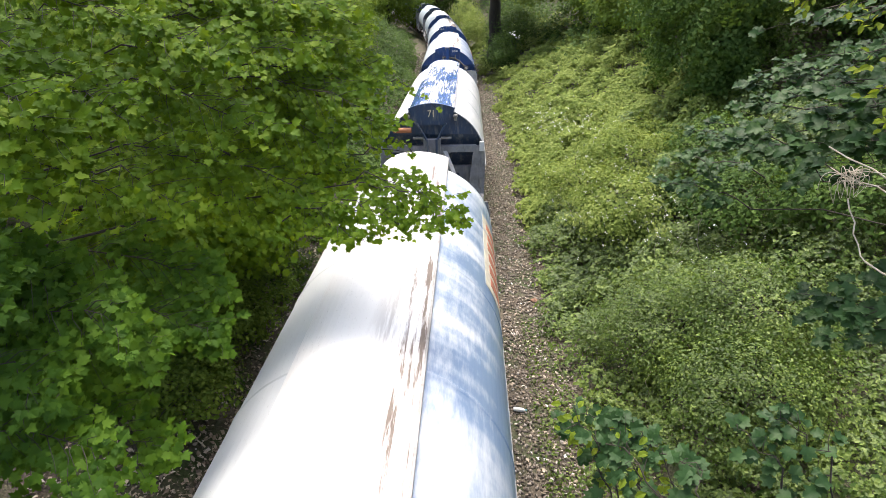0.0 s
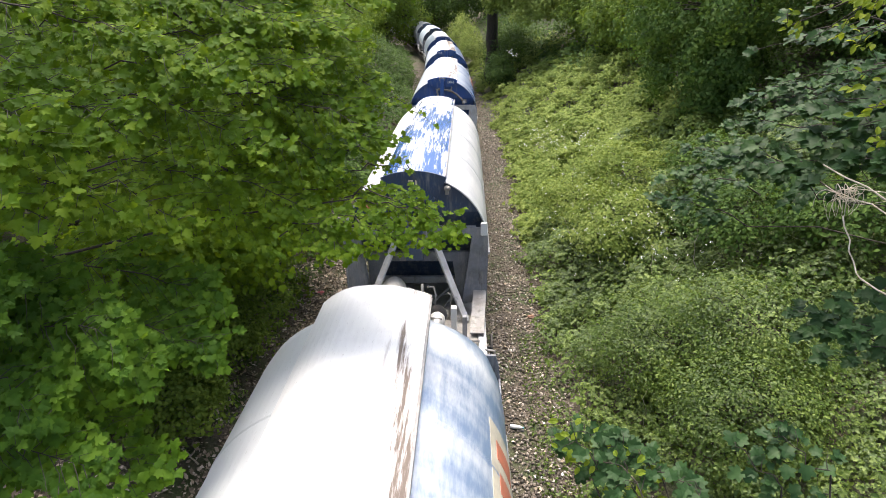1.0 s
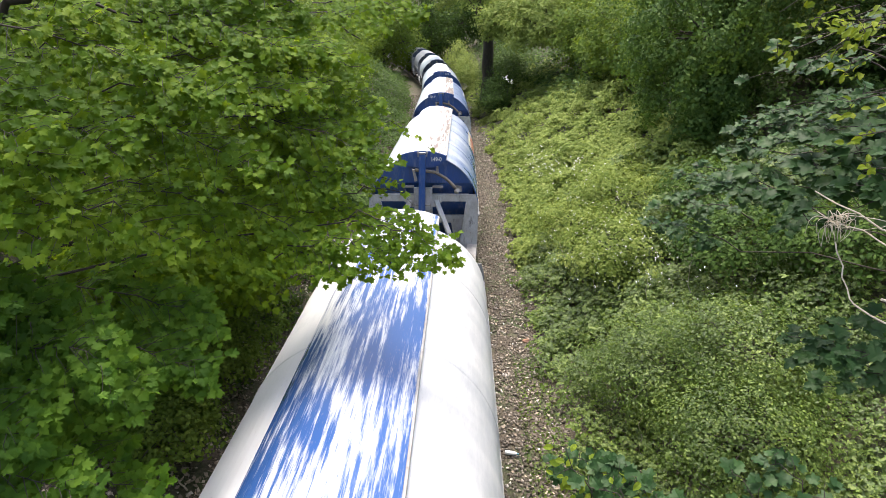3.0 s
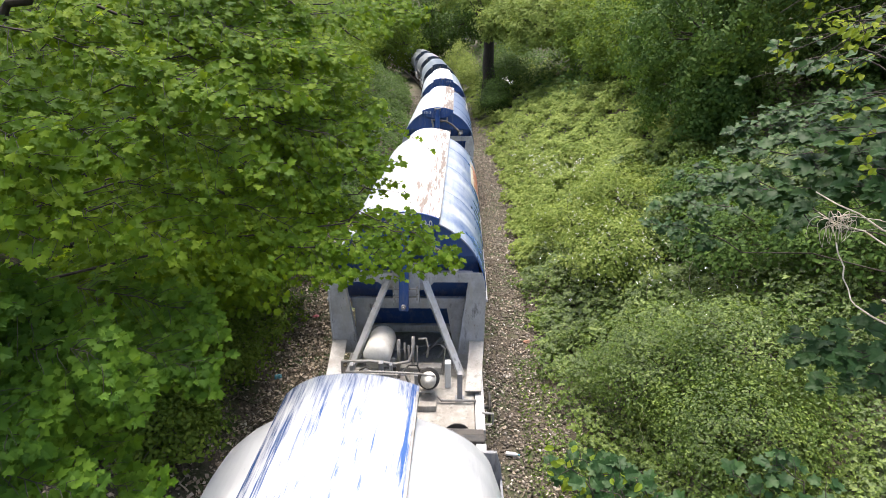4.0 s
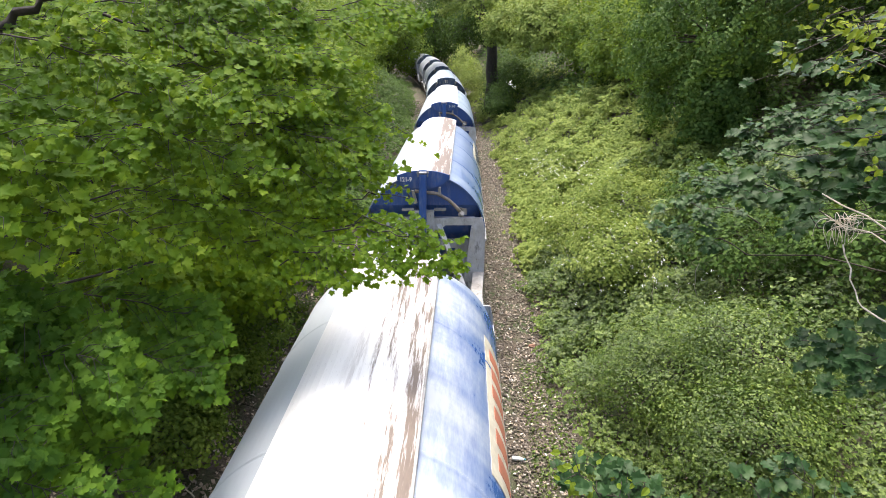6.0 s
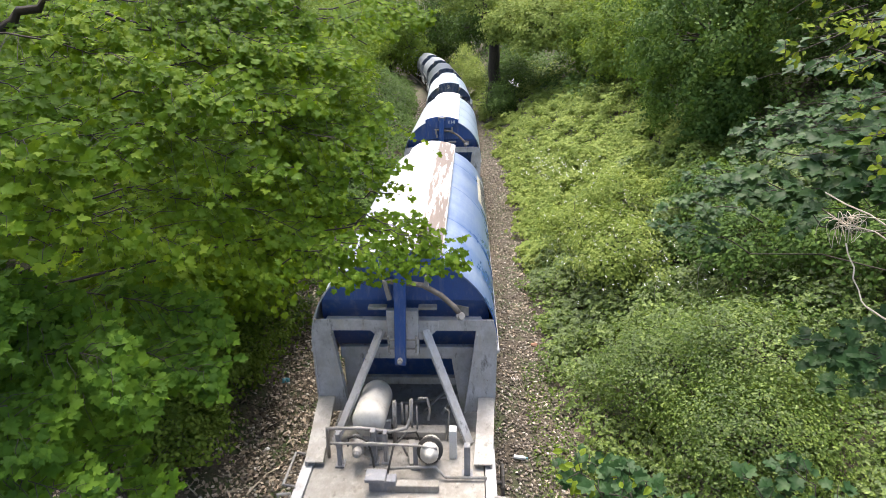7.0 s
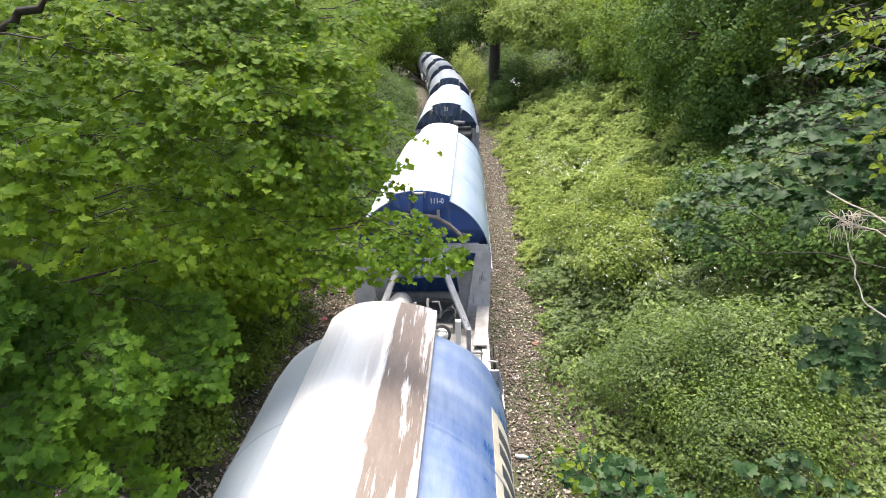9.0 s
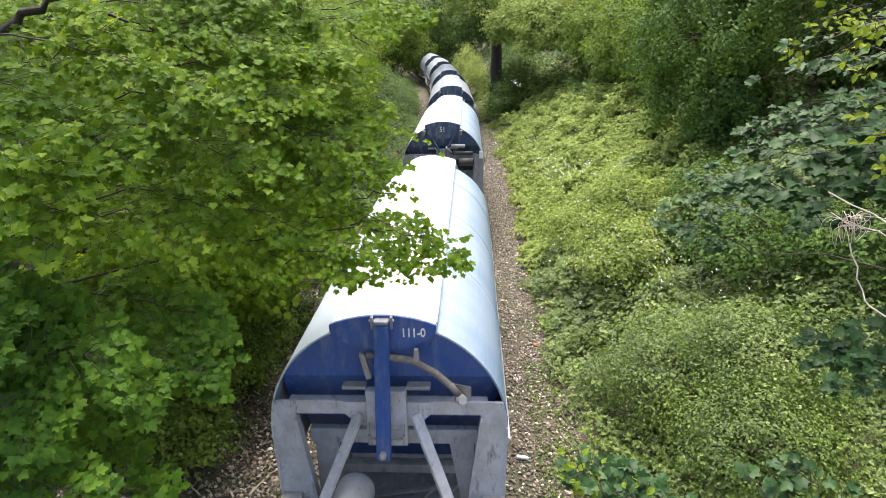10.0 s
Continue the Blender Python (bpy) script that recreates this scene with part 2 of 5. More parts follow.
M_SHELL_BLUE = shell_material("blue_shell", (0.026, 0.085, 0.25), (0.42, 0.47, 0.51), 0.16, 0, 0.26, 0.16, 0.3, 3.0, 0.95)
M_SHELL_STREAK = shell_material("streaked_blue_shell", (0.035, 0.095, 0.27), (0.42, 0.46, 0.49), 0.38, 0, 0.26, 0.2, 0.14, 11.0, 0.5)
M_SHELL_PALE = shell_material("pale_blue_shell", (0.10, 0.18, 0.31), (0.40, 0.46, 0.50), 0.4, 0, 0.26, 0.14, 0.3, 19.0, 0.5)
# far wagons: the shade of trees over the line is put into this grey
M_SHELL_SHADED = shell_material("shaded_grey_shell", (0.10, 0.12, 0.14), (0.23, 0.25, 0.265), 0.55, 0, 0.35, 0.05, 0.2)
M_CROWN_A = shell_material("brown_scoured_crown", (0.6, 0.6, 0.58), WHITE_DUST, 0.9, 0.66, 0.4, 0, 0.15, 31.0, scour=0.34)
M_CROWN_B = shell_material("streaky_crown", (0.6, 0.6, 0.58), WHITE_DUST, 0.9, 0.72, 0.4, 0, 0.15, 53.0, scour=0.06)
M_CROWN_C = shell_material("patchy_brown_crown", (0.6, 0.6, 0.58), WHITE_DUST, 0.9, 0.92, 0.4, 0, 0.15, 77.0, scour=0.17)
M_CROWN_WHITE = shell_material("white_crown", (0.6, 0.6, 0.58), WHITE_DUST, 0.9, 0.35, 0.4, 0, 0.15)
M_CROWN_BLUE = shell_material("blue_crown", (0.028, 0.085, 0.26), WHITE_DUST, 0.40, 0, 0.2, 0.0, 0.06, 5.0, 0.0, True)
M_TEAL = plain("teal_plastic", (0.05, 0.25, 0.32), 0.35, 0, 0.2)
M_PINK = plain("pink_plastic", (0.5, 0.12, 0.16), 0.4, 0, 0.2)
M_HOSE = plain("dusty_hose", (0.13, 0.115, 0.10), 0.8, 0, 0.6, (0.3, 0.27, 0.23), 9.0)
M_SLATE = plain("dark_grey_frame_paint", (0.25, 0.26, 0.29), 0.45, 0, 0.6, (0.1, 0.1, 0.1), dust=0.6)
M_BRICK = plain("broken_brick", (0.27, 0.14, 0.09), 0.9, 0, 0.5)


# ---- mesh helpers ----
def part(name, bm, mat, parent=None, label="", smooth=False):
    me = bpy.data.meshes.new(name)
    bm.to_mesh(me)
    bm.free()
    if smooth:
        me.shade_smooth()
    me.materials.append(mat)
    ob = new(name, me)
    ob.parent = parent
    return tagged(ob, label)


def from_arrays(name, verts, faces, mat, parent=None, smooth=False):
    """One mesh out of an array of corners and an array of equal-sided faces."""
    me = bpy.data.meshes.new(name)
    k = faces.shape[1]
    me.vertices.add(len(verts))
    me.vertices.foreach_set("co", np.ascontiguousarray(verts, dtype=np.float32).ravel())
    me.loops.add(faces.size)
    me.loops.foreach_set("vertex_index", np.ascontiguousarray(faces, dtype=np.int32).ravel())
    me.polygons.add(len(faces))
    me.polygons.foreach_set("loop_start", np.arange(0, faces.size, k, dtype=np.int32))
    me.polygons.foreach_set("loop_total", np.full(len(faces), k, dtype=np.int32))
    if smooth:
        me.polygons.foreach_set("use_smooth", np.ones(len(faces), dtype=bool))
    me.update(calc_edges=True)
    me.validate()
    me.materials.append(mat)
    ob = new(name, me)
    ob.parent = parent
    return ob


def box(bm, lo, hi, bevel=0.0, m=None):
    r = bmesh.ops.create_cube(bm, size=1.0)
    vs = r["verts"]
    c = [(a + b) / 2 for a, b in zip(lo, hi)]
    for v in vs:
        v.co = Vector([c[i] + v.co[i] * (hi[i] - lo[i]) for i in range(3)])
    if bevel:
        es = list({e for v in vs for e in v.link_edges})
        out = bmesh.ops.bevel(bm, geom=es, offset=bevel, segments=2, affect="EDGES", profile=0.5)
        vs = list({v for f in out["faces"] for v in f.verts} | {v for v in vs if v.is_valid})
    if m is not None:
        bmesh.ops.transform(bm, matrix=m, verts=vs)
    return vs


def prism(bm, outline, a, b, axis="y"):
    """A plate with the given outline (pairs), from a to b along the axis."""
    def at(p, d):
        return {"y": (p[0], d, p[1]), "x": (d, p[0], p[1]), "z": (p[0], p[1], d)}[axis]
    v0, v1 = [bm.verts.new(at(p, a)) for p in outline], [bm.verts.new(at(p, b)) for p in outline]
    k = len(outline)
    fs = [bm.faces.new(v0), bm.faces.new(v1[::-1])]
    fs += [bm.faces.new((v0[i], v1[i], v1[(i + 1) % k], v0[(i + 1) % k])) for i in range(k)]
    bmesh.ops.recalc_face_normals(bm, faces=fs)
    return v0 + v1


def rod(bm, pts, r, sides=8, r_end=None):
    """A bent round bar through the points, tapering to r_end."""
    pts = [Vector(p) for p in pts]
    rings = []
    for i, p in enumerate(pts):
        d = (pts[min(i + 1, len(pts) - 1)] - pts[max(i - 1, 0)]).normalized()
        a = d.orthogonal().normalized() if i == 0 else (a - d * a.dot(d)).normalized()
        c = d.cross(a)
        rr = r + ((r_end if r_end is not None else r) - r) * i / max(1, len(pts) - 1)
        rings.append([bm.verts.new(p + rr * (math.cos(t) * a + math.sin(t) * c)) for t in [2 * math.pi * j / sides for j in range(sides)]])
    for q, s in zip(rings, rings[1:]):
        for j in range(sides):
            bm.faces.new((q[j], q[(j + 1) % sides], s[(j + 1) % sides], s[j]))
    bm.faces.new(rings[0][::-1])
    bm.faces.new(rings[-1])


def lathe(bm, profile, m, sides=24):
    """Turned round the z axis: profile of (radius, height), then moved by m."""
    rings = [[bm.verts.new(m @ Vector((r * math.cos(2 * math.pi * j / sides), r * math.sin(2 * math.pi * j / sides), h))) for j in range(sides)] for r, h in profile]
    for q, s in zip(rings, rings[1:]):
        for j in range(sides):
            bm.faces.new((q[j], q[(j + 1) % sides], s[(j + 1) % sides], s[j]))
    bm.faces.new(rings[0][::-1])
    bm.faces.new(rings[-1])


# ---- leaves ----
def fan(outline, bend=0.12):
    """A leaf blade round a centre vein: corners and triangles; the tip droops."""
    pts = [(0.0, 0.42)] + outline
    v = np.array([(x, y, bend * abs(x) * 1.2 - bend * (y - 0.4) ** 2 * 1.6) for x, y in pts])
    k = len(outline)
    f = np.array([(0, i + 1, (i + 1) % k + 1) for i in range(k)])
    return v, f


def mirrored(half):
    return [(0.0, 0.0)] + half + [(0.0, 1.0)] + [(-x, y) for x, y in reversed(half)]


MAPLE = fan(mirrored([(0.10, -0.07), (0.30, -0.07), (0.42, 0.02), (0.56, 0.04), (0.46, 0.16), (0.38, 0.25), (0.52, 0.34), (0.54, 0.46), (0.66, 0.58), (0.48, 0.62), (0.38, 0.58), (0.27, 0.56), (0.29, 0.72), (0.15, 0.82)]), 0.2)
SYCAMORE = fan(mirrored([(0.24, -0.10), (0.50, 0.0), (0.38, 0.20), (0.50, 0.36), (0.60, 0.58), (0.42, 0.60), (0.27, 0.60), (0.27, 0.82), (0.14, 0.92)]), 0.24)
OVAL = fan(mirrored([(0.29, 0.28), (0.25, 0.68)]), 0.25)
SIMPLE = (np.array([(0, 0, 0), (0.33, 0.45, 0.07), (0, 1, -0.05), (-0.33, 0.45, 0.07)]), np.array([(0, 1, 2), (0, 2, 3)]))


def compound(leaflets, blade):
    """Several leaflets on one stalk: each is (angle from the stalk, place on the stalk, length)."""
    vs, fs, base = [], [], 0
    for a, y, k in leaflets:
        c, w = math.cos(radians(a)), math.sin(radians(a))
        p = blade[0] * k
        vs.append(np.stack([p[:, 0] * c + p[:, 1] * w, p[:, 1] * c - p[:, 0] * w + y, p[:, 2] - 0.12 * abs(w) * p[:, 1]], 1))
        fs.append(blade[1] + base)
        base += len(p)
    return np.concatenate(vs), np.concatenate(fs)


BLADE = (np.array([(0, 0, 0), (0.34, 0.36, 0.10), (0.24, 0.72, 0.05), (0, 1, -0.10), (-0.24, 0.72, 0.05), (-0.34, 0.36, 0.10)]), np.array([(0, 1, 3), (1, 2, 3), (0, 3, 5), (3, 4, 5)]))
TREFOIL = compound([(0, 0.36, 0.64), (72, 0.30, 0.52), (-72, 0.30, 0.52)], BLADE)


def blades(rng, at, normal, size, template, point=None):
    """Places a leaf at each spot, facing along its normal, turned at random or with its tip along `point`."""
    tv, tf = template
    n = len(at)
    z = normal / (np.linalg.norm(normal, axis=1, keepdims=True) + 1e-9)
    ref = rng.normal(size=(n, 3)) if point is None else point + rng.normal(size=(n, 3)) * 0.35
    y = ref - z * (ref * z).sum(1, keepdims=True)
    y /= np.linalg.norm(y, axis=1, keepdims=True) + 1e-9
    x = np.cross(y, z)
    s = np.asarray(size).reshape(-1, 1, 1) * np.ones((n, 1, 1))
    v = (tv[None, :, 0:1] * x[:, None] + tv[None, :, 1:2] * y[:, None] + tv[None, :, 2:3] * z[:, None]) * s + at[:, None]
    f = tf[None] + (np.arange(n) * len(tv))[:, None, None]
    return v.reshape(-1, 3), f.reshape(-1, 3)


def merged(sets):
    vs, fs, base = [], [], 0
    for v, f in sets:
        vs.append(v)
        fs.append(f + base)
        base += len(v)
    return np.concatenate(vs), np.concatenate(fs)


def tubes(lines, sides=5):
    """Tapered twigs: each line is (points, radius at the start, radius at the end)."""
    sets = []
    for pts, r0, r1 in lines:
        p = np.asarray(pts, dtype=float)
        k = len(p)
        d = np.gradient(p, axis=0)
        d /= np.linalg.norm(d, axis=1, keepdims=True) + 1e-9
        a = np.cross(d, np.array([0.31, 0.17, 0.93]))
        a /= np.linalg.norm(a, axis=1, keepdims=True) + 1e-9
        c = np.cross(d, a)
        r = np.linspace(r0, r1, k)[:, None, None]
        t = np.arange(sides) * 2 * np.pi / sides
        v = p[:, None] + r * (np.cos(t)[None, :, None] * a[:, None] + np.sin(t)[None, :, None] * c[:, None])
        i, j = np.meshgrid(np.arange(k - 1), np.arange(sides), indexing="ij")
        jn = (j + 1) % sides
        q = np.stack([i * sides + j, i * sides + jn, (i + 1) * sides + jn, (i + 1) * sides + j], -1).reshape(-1, 4)
        f = np.concatenate([q[:, [0, 1, 2]], q[:, [0, 2, 3]]])
        sets.append((v.reshape(-1, 3), f))
    return merged(sets)


def sagging(a, b, k=7, sag=0.0, wob=0.0, rng=None):
    a, b = np.array(a, float), np.array(b, float)
    t = np.linspace(0, 1, k)[:, None]
    p = a + (b - a) * t
    p[:, 2] += (sag * 4 * t * (1 - t))[:, 0]
    if rng is not None and wob:
        w = rng.normal(size=(k, 3)) * wob
        w[0] = w[-1] = 0
        p += w
    return p


# ---- ground: a cutting with banks on both sides ----
def track_x(y):
    return -max(0.0, y - 22.0) ** 2 / 760.0


def ground_z(x, y):
    u = x - track_x(min(y, 150.0))
    rough = 0.10 * noise.noise((x * 0.9, y * 0.9, 3.1)) + 0.25 * noise.noise((x * 0.23, y * 0.23, 7.7))
    side = abs(u)
    if side < 1.6:
        return -0.16
    if side < 2.9:
        return -0.16 - 0.06 * (side - 1.6) + 0.02 * noise.noise((x * 3, y * 3, 0))
    rise = (side - 2.9) * (0.66 if u > 0 else 0.62)
    rise = min(rise, 5.2 + 0.1 * (rise - 5.2)) if rise > 5.2 else rise
    return -0.24 + rise + rough * min(1.0, (side - 2.9))


def make_ground():
    ys = [-40 + i for i in range(36)] + [-4 + 0.4 * i for i in range(160)] + [60 + 2.0 * i for i in range(40)] + [140, 160, 190, 240, 320, 450, 700, 1100, 2000]
    xs = [-1100, -600, -300, -160, -90, -60, -45, -36, -30] + [-26 + 0.8 * i for i in range(21)] + [-9.2 + 0.3 * i for i in range(62)] + [9.4 + 0.8 * i for i in range(21)] + [30, 36, 45, 60, 90, 160, 300, 600, 1100]
    v = [(x + track_x(min(y, 150.0)), y, ground_z(x + track_x(min(y, 150.0)), y)) for y in ys for x in xs]
    w = len(xs)
    f = [(j * w + i, j * w + i + 1, (j + 1) * w + i + 1, (j + 1) * w + i) for j in range(len(ys) - 1) for i in range(w - 1)]
    ob = from_arrays("ground", np.array(v), np.array(f), M_SOIL, smooth=True)
    return tagged(ob, "brown soil and leaf litter of a railway cutting", "ground", kind="structure")


make_ground()


# ---- the train ----
PITCH, TANK_R, TANK_Z, TANK_L = 12.89, 1.33, 2.35, 8.5


def front_of(k, t):
    """How far ahead of the bridge the front end of wagon k stands at t seconds."""
    s = t - 4.5
    return 6.58 - 4.781 * s - 0.02 * s * s + (k - 1) * PITCH + (0.75 if k > 3 else 0.0)


def arc(r, a0, a1, k):
    return [(r * math.sin(radians(a0 + (a1 - a0) * i / k)), TANK_Z + r * math.cos(radians(a0 + (a1 - a0) * i / k))) for i in range(k + 1)]


def beam(bm, a, b, wide, deep, bevel=0.006):
    """A straight bar from a to b."""
    a, b = Vector(a), Vector(b)
    d = b - a
    m = Matrix.Translation((a + b) / 2) @ d.to_track_quat("Z", "Y").to_matrix().to_4x4()
    box(bm, (-wide / 2, -deep / 2, -d.length / 2), (wide / 2, deep / 2, d.length / 2), bevel, m)


def lettering(name, text, size, m, mat, parent):
    cu = bpy.data.curves.new(name, "FONT")
    cu.bevel_depth = 0.0035
    cu.body, cu.size, cu.extrude, cu.align_x, cu.align_y = text, size, 0.002, "CENTER", "CENTER"
    tmp = bpy.data.objects.new(name, cu)
    me = bpy.data.meshes.new_from_object(tmp)
    bpy.data.objects.remove(tmp)
    me.materials.append(mat)
    ob = new(name, me)
    ob.parent = parent
    ob.matrix_basis = m @ Matrix.Diagonal((0.82, 1, 1, 1))
    return ob


def make_tank(w, shell, crown, end_mat, kind):
    bm = bmesh.new()
    ring = arc(TANK_R, -118, 118, 60)
    inner = [(x * 0.985, TANK_Z + (z - TANK_Z) * 0.985) for x, z in ring]
    loops = []
    seams = [2.1, 4.25, 6.4]
    stations = [(inner, 0.5), (inner, 0.0), (ring, 0.0)]
    for s in seams:
        up = [(x * 1.006, TANK_Z + (z - TANK_Z) * 1.006) for x, z in ring]
        stations += [(ring, s - 0.03), (up, s - 0.012), (up, s + 0.012), (ring, s + 0.03)]
    dip = [(x * 0.93, TANK_Z + (z - TANK_Z) * 0.93) for x, z in ring]
    half = [(x * 0.985, TANK_Z + (z - TANK_Z) * 0.985) for x, z in ring]
    inside = [(x * 0.91, TANK_Z + (z - TANK_Z) * 0.91) for x, z in ring]
    stations += [(ring, TANK_L - 0.8), (half, TANK_L - 0.4), (dip, TANK_L), (inside, TANK_L), (inside, TANK_L - 0.3)]
    def lean(y, z):  # the far end leans back towards the crown
        return y - 0.55 * min(1.0, max(0.0, (z - 2.5) / 1.1)) * min(1.0, max(0.0, (y - TANK_L + 0.8) / 0.8))
    loops = [[bm.verts.new((x, lean(y, z), z)) for x, z in o] for o, y in stations]
    for q, s in zip(loops, loops[1:]):
        for j in range(60):
            bm.faces.new((q[j], s[j], s[j + 1], q[j + 1]))
    part("tank_shell", bm, shell, w)
    # rolled lip along the widest line of each side
    for sx in (-1, 1):
        bm = bmesh.new()
        rod(bm, [(sx * 1.335, 0.01, 2.2), (sx * 1.335, TANK_L - 0.75, 2.2)], 0.025, 8)
        part("side_rail", bm, M_GREY, w)
    bm = bmesh.new()
    # it lies flush on one side and ends in a raised edge on the other
    top, low = [(x, z) for i in range(17) for x, z in arc(1.42 - 0.078 * (1 - min(1.0, i / 5)) ** 1.5, -26 + 49.5 * i / 16, 0, 1)[:1]], arc(1.325, -26, 25, 16)
    prism(bm, top + low[::-1], -0.012, 8.2)
    part("crown_cover", bm, crown, w, "raised crown cover bleached white with brown scour marks")
    bm = bmesh.new()
    x, z = 1.425 * math.sin(radians(23.2)), TANK_Z + 1.425 * math.cos(radians(23.2))
    box(bm, (x - 0.012, 0.0, z - 0.03), (x + 0.012, 8.1, z + 0.012), 0.004)
    part("cover_edge", bm, M_STEEL, w, "thin rusty edge strip")
    for ya, yb, slope_y in ((0.07, 0.11, 1), (TANK_L - 0.75, TANK_L - 0.71, -1)):
        bm = bmesh.new()
        prism(bm, arc(1.305 if slope_y > 0 else 1.2, -61, 61, 32), ya, yb)
        part("end_plate", bm, end_mat, w)
        bm = bmesh.new()
        y0, y1 = (ya + yb) / 2, (ya + yb) / 2 + slope_y * 1.0
        a = [bm.verts.new(p) for p in ((-1.16, y0, 2.98), (1.16, y0, 2.98), (1.22, y0 + slope_y * 0.22, 2.6), (0.95, y1, 1.1), (-0.95, y1, 1.1), (-1.22, y0 + slope_y * 0.22, 2.6))]
        b = [bm.verts.new(v.co + Vector((0, slope_y * 0.04, -0.02))) for v in a]
        bm.faces.new(a), bm.faces.new(b[::-1])
        for i in range(6):
            bm.faces.new((a[i], b[i], b[(i + 1) % 6], a[(i + 1) % 6]))
        bmesh.ops.recalc_face_normals(bm, faces=bm.faces[:])
        part("hopper_end", bm, end_mat, w)
    bm = bmesh.new()
    prism(bm, [(-1.17, 1.75), (1.17, 1.75), (0.5, 0.55), (-0.5, 0.55)], 1.2, TANK_L - 1.2)
    part("hopper_body", bm, M_GREY, w)


def make_end_frame(w, kind, end_mat, front=True, roll=False):
    """Legs, bars, struts and the box in the middle of an end."""
    g = M_GREY if kind == "blue" else M_SLATE

    def Y(y):
        return y if front else TANK_L - y

    bm = bmesh.new()
    box(bm, (-1.10, min(Y(-0.02), Y(0.1)), 2.54), (1.10, max(Y(-0.02), Y(0.1)), 2.715), 0.012)
    part("cross_bar", bm, g, w)
    bm = bmesh.new()
    box(bm, (-1.0, min(Y(0.30), Y(0.40)), 1.9), (1.0, max(Y(0.30), Y(0.40)), 2.1), 0.012)
    part("cross_bar", bm, g, w)
    bm = bmesh.new()
    box(bm, (-0.9, min(Y(0.35), Y(0.45)), 1.42), (0.9, max(Y(0.35), Y(0.45)), 1.54), 0.012)
    part("cross_bar", bm, M_STEEL, w)
    for a, b in (((0.2, Y(0.3), 0.96), (0.85, Y(0.5), 1.5)), ((0.5, Y(0.25), 0.96), (0.9, Y(0.5), 1.4)), ((-0.3, Y(0.4), 1.02), (0.8, Y(0.4), 1.2))):
        bm = bmesh.new()
        beam(bm, a, b, 0.05, 0.03)
        part("brace", bm, M_STEEL, w)
    for sx in (-1, 1):
        bm = bmesh.new()
        prism(bm, [(sx * x, z) for x, z in ((1.265, 2.715), (1.03, 2.72), (1.03, 2.5), (0.86, 1.2), (1.30, 1.2), (1.322, 2.1), (1.325, 2.35), (1.305, 2.55))], Y(-0.03), Y(0.0))
        prism(bm, [(sx * x, z) for x, z in ((1.05, 2.5), (1.02, 2.5), (0.85, 1.2), (0.88, 1.2))], Y(-0.06), Y(0.06))
        prism(bm, [(sx * x, z) for x, z in ((1.322, 2.4), (1.30, 2.4), (1.28, 1.2), (1.305, 1.2))], Y(-0.05), Y(0.3))
        part("end_leg", bm, g, w)
        bm = bmesh.new()
        prism(bm, [(Y(0.0), 1.46), (Y(-0.06), 1.46), (Y(-1.2), 1.24), (Y(-1.2), 1.16), (Y(0.0), 1.16)], sx * 1.30, sx * 1.27, "x")
        prism(bm, [(Y(0.0), 1.46), (Y(-0.06), 1.46), (Y(-1.2), 1.24), (Y(-1.2), 1.22), (Y(0.0), 1.42)], sx * 1.301, sx * 1.06, "x")
        for v in bm.verts:
            v.co.x -= sx * 0.075 * min(1.0, max(0.0, (-v.co.y if front else v.co.y - TANK_L) / 1.2))
        part("foot_plate", bm, M_STEEL, w, "dusty pale foot plate")
        bm = bmesh.new()
        beam(bm, (sx * 0.31, Y(-0.06), 2.58), (sx * 0.93, Y(-0.72), 1.18), 0.125, 0.05)
        part("strut", bm, M_GREY, w)
        bm = bmesh.new()
        prism(bm, [(sx * x, z) for x, z in ((0.22, 2.72), (0.5, 2.72), (0.5, 2.6), (0.33, 2.42), (0.22, 2.42))], Y(-0.05), Y(-0.02))
        part("gusset", bm, g, w)
        bm = bmesh.new()
        prism(bm, [(sx * x, z) for x, z in ((0.95, 1.92), (0.66, 1.92), (0.80, 1.0), (0.95, 1.0))], Y(0.3), Y(0.33))
        part("inner_leg", bm, g, w)
    bm = bmesh.new()
    box(bm, (-0.22, min(Y(-0.12), Y(0.0)), 2.2), (0.22, max(Y(-0.12), Y(0.0)), 2.9), 0.015)
    part("centre_box", bm, g, w)
    for sx in (-1, 1):
        bm = bmesh.new()
        box(bm, (min(sx * 0.22, sx * 0.48), min(Y(-0.06), Y(0.06)), 2.885), (max(sx * 0.22, sx * 0.48), max(Y(-0.06), Y(0.06)), 2.925), 0.008)
        part("step_ledge", bm, M_STEEL, w)
    if not front:
        return
    if kind == "blue":
        bm = bmesh.new()
        beam(bm, (0.0, -0.12, 3.70), (-0.03, -0.26, 2.14), 0.155, 0.07, 0.01)
        arm = part("hinged_arm", bm, end_mat, w)
        bm = bmesh.new()
        lathe(bm, [(0.04, 0), (0.04, 0.05), (0.02, 0.055), (0.02, 0.09)], pose(-0.03, -0.29, 2.23, 90), 10)
        part("bolt", bm, M_STEEL, arm)
        bm = bmesh.new()
        for sx in (-1, 1):
            box(bm, (sx * 0.1 - 0.014, -0.1, 3.64), (sx * 0.1 + 0.014, -0.02, 3.775), 0.006)
        box(bm, (-0.075, -0.15, 3.71), (0.075, -0.0, 3.75), 0.01)
        rod(bm, [(-0.13, -0.08, 3.73), (0.13, -0.08, 3.73)], 0.016, 8)
        part("hinge", bm, M_SLATE, arm)
        bm = bmesh.new()
